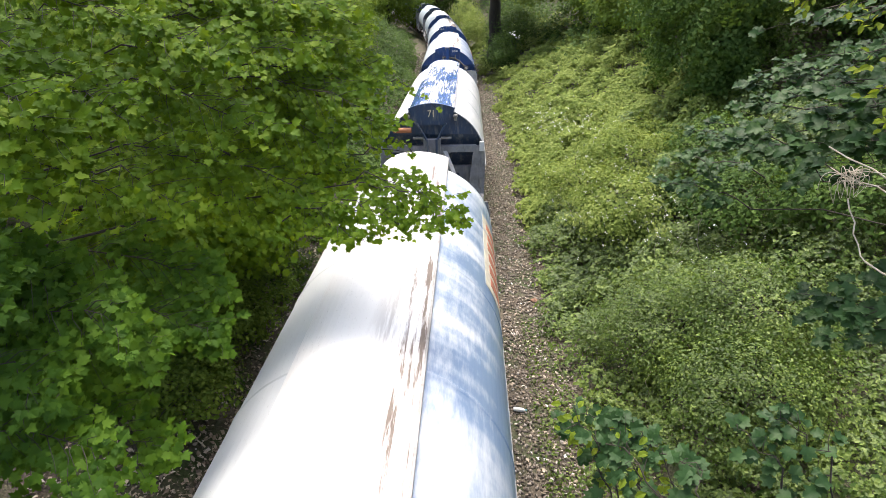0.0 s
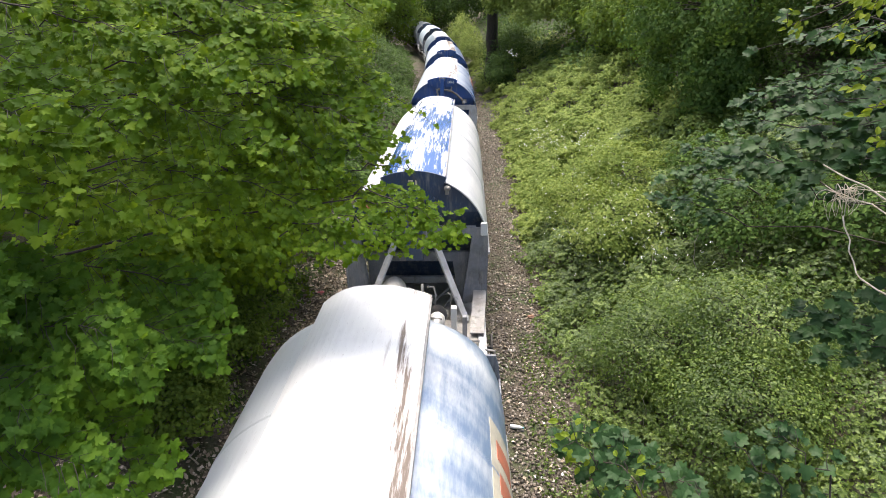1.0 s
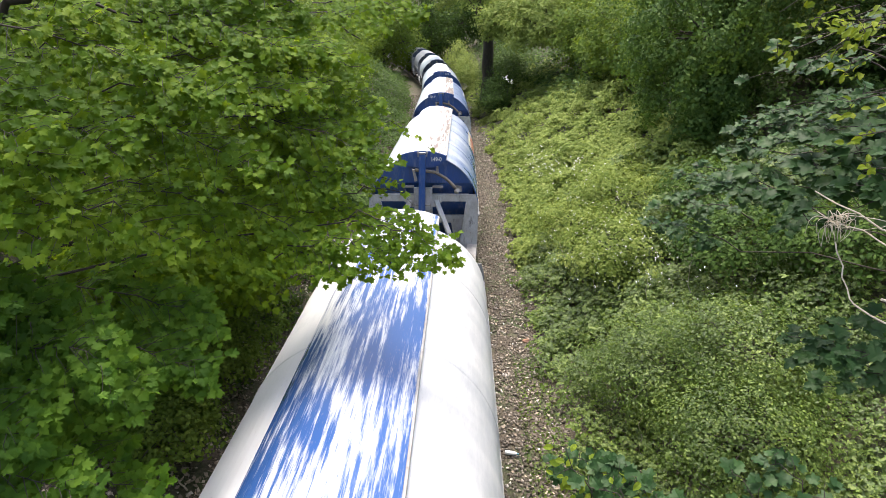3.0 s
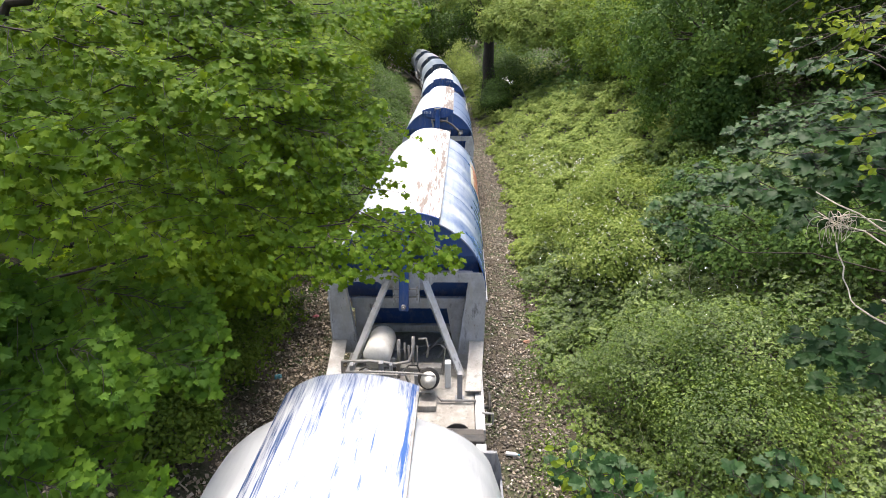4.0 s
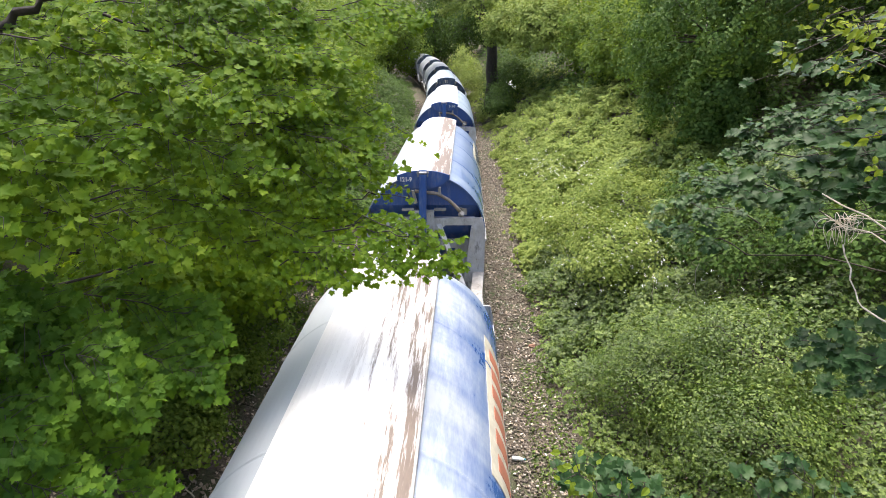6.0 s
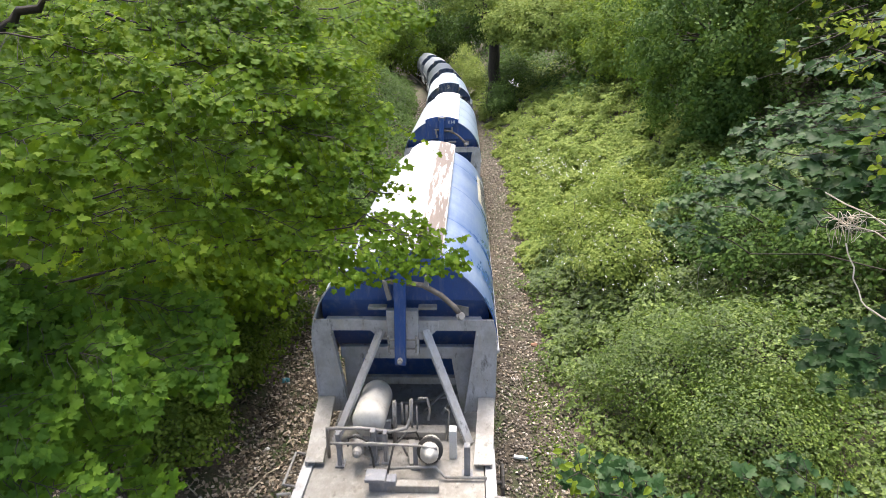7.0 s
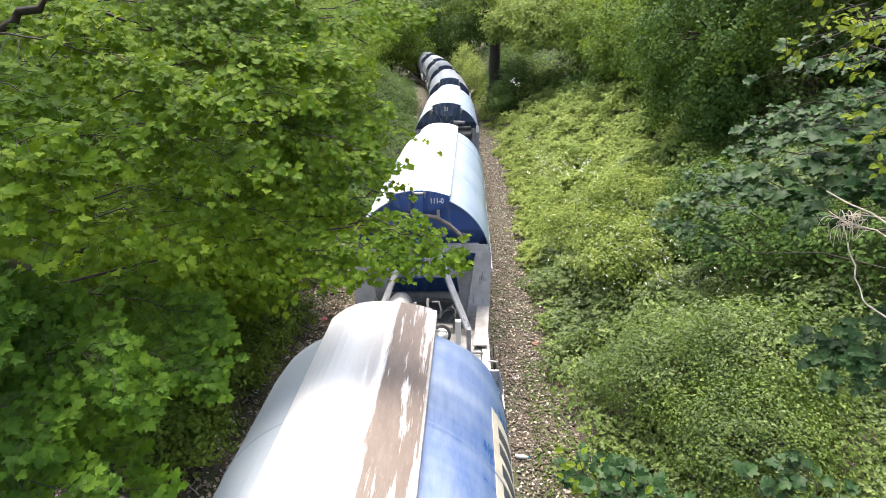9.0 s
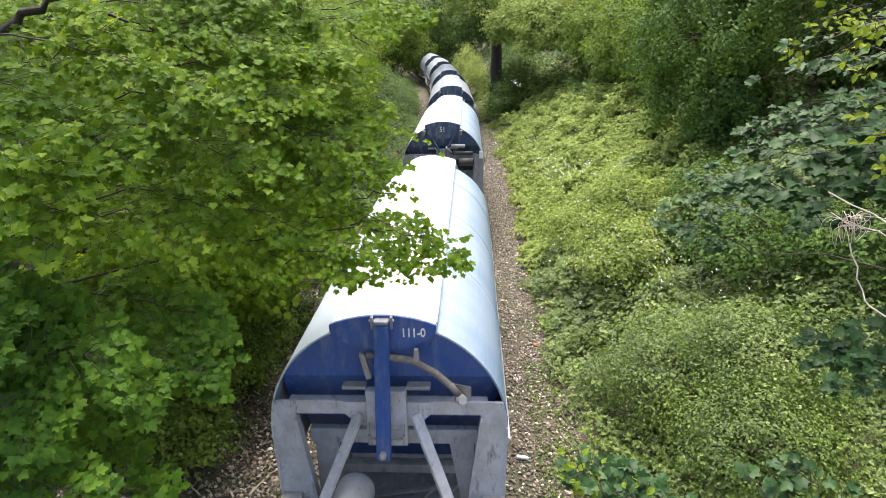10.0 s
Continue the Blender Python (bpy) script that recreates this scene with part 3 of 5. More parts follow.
        for z in (2.36, 2.5):
            rod(bm, [(-0.2, -0.2, z), (0.2, -0.2, z)], 0.014, 6)
            for sx in (-1, 1):
                box(bm, (sx * 0.19 - 0.012, -0.23, z - 0.05), (sx * 0.19 + 0.012, -0.17, z + 0.05))
        part("latch", bm, M_STEEL, w)
        bm = bmesh.new()
        top = arc(1.425, -23, 23, 14)
        low = [(0.56 * math.sin(radians(a)), 3.60 - 0.23 * math.cos(radians(a)) ** 1.3) for a in np.linspace(88, -88, 15)]
        prism(bm, top + low, -0.05, -0.015)
        part("number_plate_panel", bm, end_mat, w, "lens-shaped blue end panel of the crown cover")
        bm = bmesh.new()
        pts = [(-0.18, -0.08, 3.33), (0.06, -0.09, 3.31), (0.3, -0.1, 3.28), (0.54, -0.11, 3.14), (0.72, -0.12, 2.97), (0.8, -0.13, 2.86)]
        rod(bm, pts, 0.038, 10)
        hose = part("hose", bm, M_HOSE, w, "dusty flexible filling hose", True)
        bm = bmesh.new()
        lathe(bm, [(0.03, -0.08), (0.06, -0.06), (0.06, 0.02), (0.045, 0.03), (0.045, 0.09)], pose(0.81, -0.15, 2.84, 60, 25), 12)
        part("coupling", bm, M_STEEL, hose)
        for shape, a, b in (([(0.70, 2.98), (0.92, 2.93), (0.92, 2.80), (0.78, 2.80)], -0.06, -0.05), ([(0.33, 3.42), (0.37, 3.42), (0.38, 3.27), (0.31, 3.27)], -0.13, -0.08), ([(-0.25, 3.36), (-0.19, 3.34), (-0.13, 3.08), (-0.19, 3.06)], -0.13, -0.08)):
            bm = bmesh.new()
            prism(bm, shape, a, b)
            part("hose_bracket", bm, M_STEEL, w)
    else:
        bm = bmesh.new()
        top = arc(1.425, -24, 24, 14)
        prism(bm, top + [(0.40, 3.24), (-0.40, 3.24)], -0.06, -0.015)
        part("number_plate_panel", bm, end_mat, w, "dark blue tapered end panel of the crown cover")
        for sx in (-1, 1):
            bm = bmesh.new()
            beam(bm, (sx * 0.36, -0.08, 3.3), (sx * 0.12, -0.16, 2.88), 0.06, 0.04)
            box(bm, (sx * 0.12 - 0.03, -0.2, 2.3), (sx * 0.12 + 0.03, -0.12, 2.92), 0.006)
            part("hinged_arm", bm, M_DARKBLUE, w)
            bm = bmesh.new()
            lathe(bm, [(0.02, 0.0), (0.05, 0.01), (0.05, 0.05), (0.03, 0.07), (0.045, 0.1), (0.02, 0.13)], pose(sx * 0.57, -0.02, 3.45, 75, 0, sx * 25), 10)
            box(bm, (sx * 0.6 - 0.05, -0.07, 3.34), (sx * 0.6 + 0.02, -0.02, 3.46), 0.012)
            part("catch", bm, M_DECK, w)
        bm = bmesh.new()
        box(bm, (-0.16, -0.26, 2.16), (0.16, -0.13, 2.46), 0.012)
        part("latch_box", bm, M_DARKBLUE, w)
        if roll:
            bm = bmesh.new()
            rod(bm, [(-0.95, -0.09, 3.12), (-0.5, -0.11, 3.13)], 0.065, 14)
            wrap = part("roll", bm, M_ORANGE, w, "weathered orange roll")
            bm = bmesh.new()
            rod(bm, [(-0.77, -0.098, 3.124), (-0.68, -0.102, 3.126)], 0.068, 14)
            part("band", bm, M_WHITE, wrap, "worn white band")
        else:
            # pipes and a filter drum beside the panel
            for a, b, r, mat in (((0.28, -0.16, 3.02), (0.72, -0.18, 3.0), 0.06, M_STEEL), ((0.34, -0.2, 2.8), (0.98, -0.22, 2.78), 0.07, M_DARK), ((0.52, -0.3, 2.52), (0.98, -0.3, 2.52), 0.13, M_DARK), ((0.1, -0.14, 2.98), (0.3, -0.2, 2.8), 0.03, M_STEEL)):
                bm = bmesh.new()
                rod(bm, [a, b], r, 14)
                part("pipe", bm, mat, w, "", True)
        bm = bmesh.new()
        box(bm, (1.18, -0.09, 2.58), (1.30, -0.035, 2.82), 0.01)
        part("tail_bracket", bm, M_WHITE, w, "white bracket")


def make_deck(w, front=True):
    """The open platform before the tank, with its brake gear."""
    def Y(y):
        return y if front else TANK_L - y
    y0, y1 = sorted((Y(-2.05), Y(-0.42)))
    bm = bmesh.new()
    box(bm, (-1.12, y0, 1.06), (1.12, y1, 1.15), 0.01)
    part("deck", bm, M_DECK, w)
    for sx in (-1, 1):
        bm = bmesh.new()
        box(bm, (sx * 1.2 - 0.07, y0, 0.86), (sx * 1.2 + 0.07, y1, 1.17), 0.012)
        part("sole_bar", bm, M_GREY, w)
    bm = bmesh.new()
    a, b = sorted((Y(-0.42), Y(2.0)))
    box(bm, (-1.1, a, 0.86), (1.1, b, 0.94), 0.01)
    part("under_tray", bm, M_STEEL, w)
    bm = bmesh.new()
    a, b = sorted((Y(-2.06), Y(-2.2)))
    box(bm, (-1.25, a, 0.8), (1.25, b, 1.2), 0.02)
    part("buffer_beam", bm, M_DARK, w)
    for sx in (-1, 1):
        bm = bmesh.new()
        lathe(bm, [(0.1, 0), (0.1, 0.14), (0.06, 0.15), (0.06, 0.2), (0.2, 0.205), (0.19, 0.235)], Matrix.Translation((sx * 0.87, Y(-2.19), 1.03)) @ pose(0, 0, 0, 90 if front else -90), 18)
        part("buffer", bm, M_DARK, w)
    if not front:
        return
    bm = bmesh.new()
    lathe(bm, [(0.02, 0), (0.14, 0.02), (0.21, 0.07), (0.225, 0.13), (0.225, 0.87), (0.21, 0.93), (0.14, 0.98), (0.02, 1.0)], pose(-0.42, 0.05, 1.5, 82), 24)
    res = part("air_reservoir", bm, M_TANKWHITE, w, "cream painted air reservoir", True)
    for y in (-0.46, -0.8):
        bm = bmesh.new()
        box(bm, (-0.66, y - 0.03, 1.15), (-0.18, y + 0.03, 1.36), 0.01)
        part("saddle", bm, M_GREY, res)
    bm = bmesh.new()
    lathe(bm, [(0.02, 0), (0.12, 0.02), (0.14, 0.06), (0.14, 0.22)], pose(0.42, -0.95, 1.36, 70), 18)
    lathe(bm, [(0.12, 0.28), (0.12, 0.4), (0.05, 0.43), (0.05, 0.5)], pose(0.42, -0.95, 1.36, 70), 18)
    valve = part("brake_valve", bm, M_TANKWHITE, w, "dusty pale brake valve", True)
    bm = bmesh.new()
    lathe(bm, [(0.14, 0.2), (0.17, 0.21), (0.17, 0.28), (0.12, 0.29)], pose(0.42, -0.95, 1.36, 70), 18)
    part("clamp_ring", bm, M_RUBBER, valve)
    pipes = [
        ([(-0.95, -1.0, 1.15), (-0.95, -1.0, 1.62), (-0.5, -1.0, 1.63), (-0.1, -1.0, 1.58), (0.1, -0.95, 1.6), (0.16, -0.9, 1.75), (0.17, -0.88, 2.0)], 0.025),
        ([(-0.8, -1.15, 1.5), (-0.2, -1.15, 1.48), (0.05, -1.1, 1.45), (0.1, -1.0, 1.2)], 0.018),
        ([(0.22, -0.5, 1.75), (0.34, -0.5, 1.76), (0.38, -0.52, 1.6), (0.36, -0.58, 1.45)], 0.02),
        ([(-0.1, -0.7, 1.15), (-0.08, -0.72, 1.85)], 0.03),
        ([(0.05, -0.45, 1.15), (0.05, -0.45, 1.6)], 0.02), ([(-0.02, -0.4, 1.15), (-0.02, -0.4, 1.62)], 0.02), ([(0.12, -0.5, 1.15), (0.12, -0.5, 1.58)], 0.02),
        ([(-0.4, -1.35, 1.25), (0.1, -1.35, 1.3), (0.5, -1.35, 1.32), (0.62, -1.4, 1.2), (1.15, -1.4, 1.2)], 0.02)]
    for pts, r in pipes:
        bm = bmesh.new()
        rod(bm, pts, r, 7)
        part("pipe", bm, M_STEEL, w, "", True)
    for lo, hi in (((-0.80, -1.18, 1.15), (-0.74, -1.08, 1.66)), ((-0.36, -1.12, 1.15), (-0.29, -1.02, 1.66)), ((-0.20, -1.1, 1.15), (-0.15, -1.0, 1.62)), ((0.2, -1.2, 1.15), (0.26, -1.12, 1.5)), ((0.86, -1.34, 1.15), (0.94, -1.24, 1.62))):
        bm = bmesh.new()
        box(bm, lo, hi, 0.008)
        box(bm, (lo[0] - 0.03, lo[1] - 0.03, 1.15), (hi[0] + 0.03, hi[1] + 0.03, 1.172), 0.004)
        part("valve_stand", bm, M_SLATE, w)
    for pts, r in (([(-0.84, -1.3, 1.62), (-0.3, -1.3, 1.63), (0.3, -1.3, 1.6), (0.52, -1.3, 1.56)], 0.016), ([(-0.7, -0.95, 1.3), (-0.66, -1.05, 1.5), (-0.55, -1.1, 1.58), (-0.4, -1.1, 1.5), (-0.32, -1.2, 1.3), (-0.3, -1.3, 1.18)], 0.014),
                   ([(0.3, -0.8, 1.2), (0.22, -0.9, 1.5), (0.1, -1.0, 1.56), (-0.05, -1.2, 1.5), (-0.1, -1.5, 1.3)], 0.014), ([(0.62, -0.7, 1.2), (0.66, -0.72, 1.7), (0.6, -0.75, 1.78)], 0.012), ([(-0.1, -0.5, 1.15), (-0.1, -0.5, 1.72)], 0.012), ([(0.2, -0.55, 1.15), (0.2, -0.55, 1.66)], 0.012)):
        bm = bmesh.new()
        rod(bm, pts, r, 6)
        part("pipe", bm, M_RUBBER if r == 0.014 else M_STEEL, w, "", True)
    bm = bmesh.new()
    for i in range(5):
        box(bm, (-0.45 + 0.02 * i, -0.62 + 0.06 * i, 1.152), (0.5 - 0.03 * i, -0.58 + 0.06 * i, 1.2), 0.004)
    part("grille", bm, M_DARK, w, "dark slotted grille in the deck")
    bm = bmesh.new()
    box(bm, (-0.6, -1.16, 1.32), (-0.44, -1.02, 1.5), 0.03)
    lathe(bm, [(0.05, 0), (0.06, 0.03), (0.06, 0.1), (0.03, 0.13)], pose(-0.52, -1.16, 1.42, 90), 10)
    part("valve_body", bm, M_STEEL, w)
    bm = bmesh.new()
    box(bm, (-0.32, -1.62, 1.152), (0.02, -1.48, 1.32), 0.015)
    box(bm, (-0.36, -1.66, 1.32), (-0.1, -1.46, 1.37), 0.01)
    part("junction_box", bm, M_SLATE, w)
    bm = bmesh.new()
    rod(bm, [(-1.25, -1.0, 1.2), (-1.4, -1.0, 1.22), (-1.4, -1.6, 1.22), (-1.25, -1.6, 1.2)], 0.018, 6)
    part("grab_handle", bm, M_STEEL, w)
    bm = bmesh.new()
    box(bm, (0.66, -1.0, 1.15), (0.76, -0.88, 1.6), 0.01)
    part("switch_post", bm, M_WHITE, w, "white post")
    for lo, hi, turn in (((-0.02, -1.2, 1.152), (0.08, -0.7, 1.22), 8), ((-0.15, -0.62, 1.152), (0.6, -0.45, 1.28), 0), ((-0.1, -1.62, 1.152), (0.55, -1.5, 1.25), 0)):
        bm = bmesh.new()
        box(bm, lo, hi, 0.01, pose(0, 0, 0, 0, 0, turn))
        part("gear_plate", bm, M_DECK, w)
    bm = bmesh.new()
    for i in range(12):
        a, b = 2 * math.pi * i / 12, 2 * math.pi * (i + 1) / 12
        rod(bm, [(1.36, -1.2 + 0.22 * math.cos(a), 0.95 + 0.22 * math.sin(a)), (1.36, -1.2 + 0.22 * math.cos(b), 0.95 + 0.22 * math.sin(b))], 0.02, 6)
    for a in (0.4, 1.97):
        rod(bm, [(1.36, -1.2 - 0.22 * math.cos(a), 0.95 - 0.22 * math.sin(a)), (1.36, -1.2 + 0.22 * math.cos(a), 0.95 + 0.22 * math.sin(a))], 0.016, 6)
    rod(bm, [(1.2, -1.2, 0.95), (1.37, -1.2, 0.95)], 0.03, 8)
    part("hand_wheel", bm, M_DARK, w)
    for sx in (-1, 1):
        bm = bmesh.new()
        rod(bm, [(sx * 1.22, -1.85, 1.1), (sx * 1.38, -1.85, 1.12), (sx * 1.38, -1.85, 1.3), (sx * 1.22, -1.85, 1.32)], 0.018, 6)
        part("grab_handle", bm, M_STEEL, w)


WHEELSETS = []


def make_bogie(w, y):
    bm = bmesh.new()
    for sx in (-1, 1):
        prism(bm, [(y - 1.35, 0.62), (y + 1.35, 0.62), (y + 1.3, 0.42), (y + 0.4, 0.3), (y - 0.4, 0.3), (y - 1.3, 0.42)], sx * 0.98, sx * 1.08, "x")
    box(bm, (-0.98, y - 0.25, 0.4), (0.98, y + 0.25, 0.78), 0.02)
    bogie = part("bogie", bm, M_DARK, w)
    for dy in (-0.9, 0.9):
        bm = bmesh.new()
        m = pose(0, 0, 0, 0, 90)
        lathe(bm, [(0.08, -0.95), (0.08, -0.78), (0.49, -0.775), (0.48, -0.75), (0.46, -0.74), (0.46, -0.64), (0.1, -0.63), (0.08, 0.63), (0.46, 0.64), (0.46, 0.74), (0.48, 0.75), (0.49, 0.775), (0.08, 0.78), (0.08, 0.95)], m, 28)
        wheels = part("wheelset", bm, M_RAIL, bogie)
        wheels.location = (0, y + dy, 0.46)
        WHEELSETS.append(wheels)


def make_side_panel(w, ground_mat, bars, y0=5.2, y1=7.4):
    """A painted name panel low on the side, with plain bars in place of its letters."""
    bm = bmesh.new()
    prism(bm, arc(1.3365, 58, 84, 10) + arc(1.3320, 58, 84, 10)[::-1], y0, y1)
    p = part("side_panel", bm, ground_mat, w, "faded painted name panel on the tank side")
    rng = random.Random(int(y0 * 100))
    for mat, count in bars:
        for i in range(count):
            y = y0 + 0.12 + (y1 - y0 - 0.24) * (i + 0.15) / count
            bm = bmesh.new()
            a0 = 63 + rng.uniform(-1, 1)
            prism(bm, arc(1.341, a0, a0 + 15, 6) + arc(1.337, a0, a0 + 15, 6)[::-1], y, y + (y1 - y0) / count * 0.55)
            part("letter_bar", bm, mat, p)


def tank_wagon(kind, shell, crown, number="", number_x=0.0, panel=None, label=""):
    """A bogie powder wagon; the front end is at y = 0, the rails at z = 0."""
    w = new("tank_wagon")
    end_mat = M_BLUE if kind == "blue" else M_DARKBLUE
    make_tank(w, shell, crown, end_mat, kind)
    make_end_frame(w, kind, end_mat, True, number == "71")
    make_end_frame(w, kind, end_mat, False)
    make_deck(w, True)
    make_deck(w, False)
    make_bogie(w, 0.3)
    make_bogie(w, 8.2)
    if number:
        lettering("wagon_number", number, 0.135 if kind == "blue" else 0.235, pose(number_x, -0.055 if kind == "blue" else -0.066, 3.575 if kind == "blue" else 3.52, 90), M_WHITE if kind == "blue" else M_CREAM, w)
    if panel:
        make_side_panel(w, *panel)
    tagged(w, label or "white dusty cement powder tank wagon with dark ends", "railway wagon", "wagons of the train")
    return w


def lengthen(w, more):
    """A longer front: all that stands before the tank's first metre moves forward."""
    for ob in w.children:
        if ob.name.startswith("bogie"):
            continue
        if ob.location.y or ob.name.startswith("wagon_number"):
            ob.location.y -= more
            continue
        for v in ob.data.vertices:
            v.co.y -= more * min(1.0, max(0.0, (2.0 - v.co.y) / 1.4))
    return w


# ---- plants ----
def bough(rng, start, tip, width, leaves, size, plane=(0.15, -0.45, 0.9), face=(0.25, -0.7, 0.85), sag=0.12, loose=0.26, droop=0.22):
    """A flat spray: a limb, side twigs to the left and right of it, and leaves in pairs along the twigs, tips outward and down."""
    line = sagging(start, tip, 8, sag, 0.025, rng)
    ax = np.array(tip, float) - np.array(start, float)
    length = np.linalg.norm(ax)
    ax /= length
    up = np.array(plane, float) / np.linalg.norm(plane)
    side = np.cross(ax, up)
    side /= np.linalg.norm(side) + 1e-9
    lines = [(line, 0.004 + 0.003 * length, 0.002)]
    spots, tips, nrms = [], [], []
    n_tw = max(6, int(leaves / 13))
    for i in range(n_tw):
        t = 0.12 + 0.88 * (i + rng.random()) / n_tw
        f = t * (len(line) - 1)
        a = int(min(f, len(line) - 2))
        p = line[a] + (line[a + 1] - line[a]) * (f - a)
        d = side * (1 if i % 2 else -1) * rng.uniform(0.25, 1.0) + ax * rng.uniform(0.45, 0.9)
        reach = width * (1.1 - 0.75 * t ** 1.5) * rng.uniform(0.45, 1.1)
        q = p + d * reach + up * rng.normal() * 0.05 - np.array((0, 0, droop * reach * rng.uniform(0.4, 1.4)))
        lines.append((sagging(p, q, 4, 0.03, 0.01, rng), 0.0026, 0.001))
        across = np.cross(d, up)
        across /= np.linalg.norm(across) + 1e-9
        own = np.array(face) + rng.normal(size=3) * 0.16
        m = max(3, int(leaves / n_tw))
        u = 0.22 + 0.8 * (np.arange(m) + rng.uniform(0, 0.8, m)) / m
        lr = np.where(np.arange(m) % 2, 1.0, -1.0)[:, None]
        spots.append(p + (q - p) * u[:, None] + across * lr * size * rng.uniform(0.1, 0.55, (m, 1)) + rng.normal(size=(m, 3)) * 0.018)
        tips.append(d * 0.7 + across * lr * rng.uniform(0.1, 0.8, (m, 1)) + np.array((0, 0, -0.45)))
        nrms.append(own + across * lr * 0.15 + rng.normal(size=(m, 3)) * loose)
    spots, tips, nrms = np.concatenate(spots), np.concatenate(tips), np.concatenate(nrms)
    return lines, spots, nrms, size * rng.uniform(0.6, 1.15, len(spots)), tips


def clumps(rng, centre, radii, n_clumps, per, spread, lower=-0.5, hang=0.0):
    """Spots for leaves in many small clumps on and in an ellipsoid, thinned by noise so that the outline breaks up."""
    c, r = np.array(centre, float), np.array(radii, float)
    d = rng.normal(size=(n_clumps * 2, 3))
    d /= np.linalg.norm(d, axis=1, keepdims=True)
    d = d[d[:, 2] > lower][:n_clumps]
    rad = rng.uniform(0.55, 1.05, (len(d), 1)) * (1 + 0.22 * np.sin(d[:, :1] * 7 + c[0]) * np.cos(d[:, 1:2] * 6 + c[1]))
    mid = c + d * r * rad
    s = spread * rng.uniform(0.6, 1.3, (len(d), 1, 1))
    s = s * (0.45 if hang else 1.0)
    p = mid[:, None] + rng.normal(size=(len(d), per, 3)) * s * np.array((1, 1, 0.55))
    fall = rng.uniform(0, 1, (len(d), per))
    p[..., 2] -= fall * hang * rng.uniform(0.5, 1.3, (len(d), 1))
    off = (p - mid[:, None]) / s
    nrm = (off * 0.4 + d[:, None] * (0.4 if hang else 0.5) + np.array((0, -0.5 if hang else -0.1, 0.7))) + rng.normal(size=p.shape) * 0.28
    return p.reshape(-1, 3), nrm.reshape(-1, 3), mid


def tree(seed, name, foot, fork, blobs, mat, leaf=0.12, template=SIMPLE, girth=0.22, per=26, spread=0.32, label="", category="tree", lower=-0.5, hang=0.0):
    """Trunk, limbs out to the blobs of the crown, and leaves in clumps."""
    rng = np.random.default_rng(seed)
    top = new(name)
    top.location = foot
    f0, fk = np.array(foot, float), np.array(fork, float)
    lines = [(sagging((0, 0, -0.3), fk - f0, 8, 0.0, 0.06, rng), girth, girth * 0.55)]
    spots, nrm = [], []
    for c, r, k in blobs:
        p, q, mid = clumps(rng, np.array(c) - f0, r, k, per, spread, lower, hang)
        spots.append(p)
        nrm.append(q)
        lines.append((sagging(fk - f0, np.array(c) - f0, 7, 0.2, 0.1, rng), girth * 0.45, girth * 0.15))
        for m in mid[:: max(1, len(mid) // 14)]:
            lines.append((sagging(np.array(c) - f0, m, 5, 0.08, 0.05, rng), girth * 0.13, 0.008))
    v, f = tubes(lines, 6)
    from_arrays("trunk", v, f, M_BARK, top, True)
    spots, nrm = np.concatenate(spots), np.concatenate(nrm)
    v, f = blades(rng, spots, nrm, leaf * rng.uniform(0.6, 1.3, len(spots)), template)
    from_arrays("crown", v, f, mat, top)
    return tagged(top, label, category)


def boughs_tree(seed, name, foot, fork, sprays, mat, template, girth, label, singles=0, mat_one=None, category="tree", limb_every=1, limbs=()):
    """sprays: sets of (tips, pull back to the limb, width, leaves on each, leaf size, options of bough())."""
    rng = np.random.default_rng(seed)
    top = new(name)
    top.location = foot
    f0 = np.array(foot, float)
    fk = np.array(fork, float) - f0
    lines = [(sagging((0, 0, -0.3), fk, 8, 0, 0.05, rng), girth, girth * 0.6)]
    for a, b, r0, r1 in limbs:
        lines.append((sagging(np.array(a) - f0, np.array(b) - f0, 9, 0.06, 0.045, rng), r0 * 0.7, r1 * 0.6))
    P, N, S, T = [], [], [], []
    for tips, pull, width, leaves, size, options in sprays:
        for i, tip in enumerate(tips):
            tip = np.array(tip) - f0
            start = tip + np.array(pull) * rng.uniform(0.75, 1.25) + rng.normal(size=3) * 0.12
            ln, p, n, s, d = bough(rng, start, tip, width * rng.uniform(0.8, 1.2), leaves, size, **options)
            lines += ln
            if i % limb_every == 0:
                lines.append((sagging(fk, start, 6, 0.15, 0.05, rng), girth * 0.12, 0.006))
            P.append(p), N.append(n), S.append(s), T.append(d)
    v, f = tubes(lines, 4)
    from_arrays("trunk", v, f, M_BARK, top, True)
    P, N, S, T = np.concatenate(P), np.concatenate(N), np.concatenate(S), np.concatenate(T)
    keep = np.arange(len(P))
    if singles:
        near = np.argsort(np.linalg.norm(P + f0 - np.array((0.9, 0.0, 6.5)), axis=1))[:singles]
        keep = np.setdiff1d(keep, near)
        me = None
        for i in near:
            z = Vector(N[i]).normalized()
            y = Vector(T[i])
            y = (y - z * y.dot(z)).normalized()
            m = Matrix((y.cross(z), y, z)).transposed().to_4x4()
            if me is None:
                me = bpy.data.meshes.new("leaf")
                me.from_pydata([tuple(c) for c in template[0]], [], [tuple(int(a) for a in t) for t in template[1]])
                me.materials.append(mat_one)
            ob = new("leaf", me)
            ob.parent = top
            ob.matrix_basis = Matrix.Translation(P[i]) @ m @ Matrix.Scale(float(S[i]), 4)
    v, f = blades(rng, P[keep], N[keep], S[keep], template, T[keep])
    tagged(from_arrays("crown", v, f, mat, top), kind="stuff")
    return tagged(top, label, category)


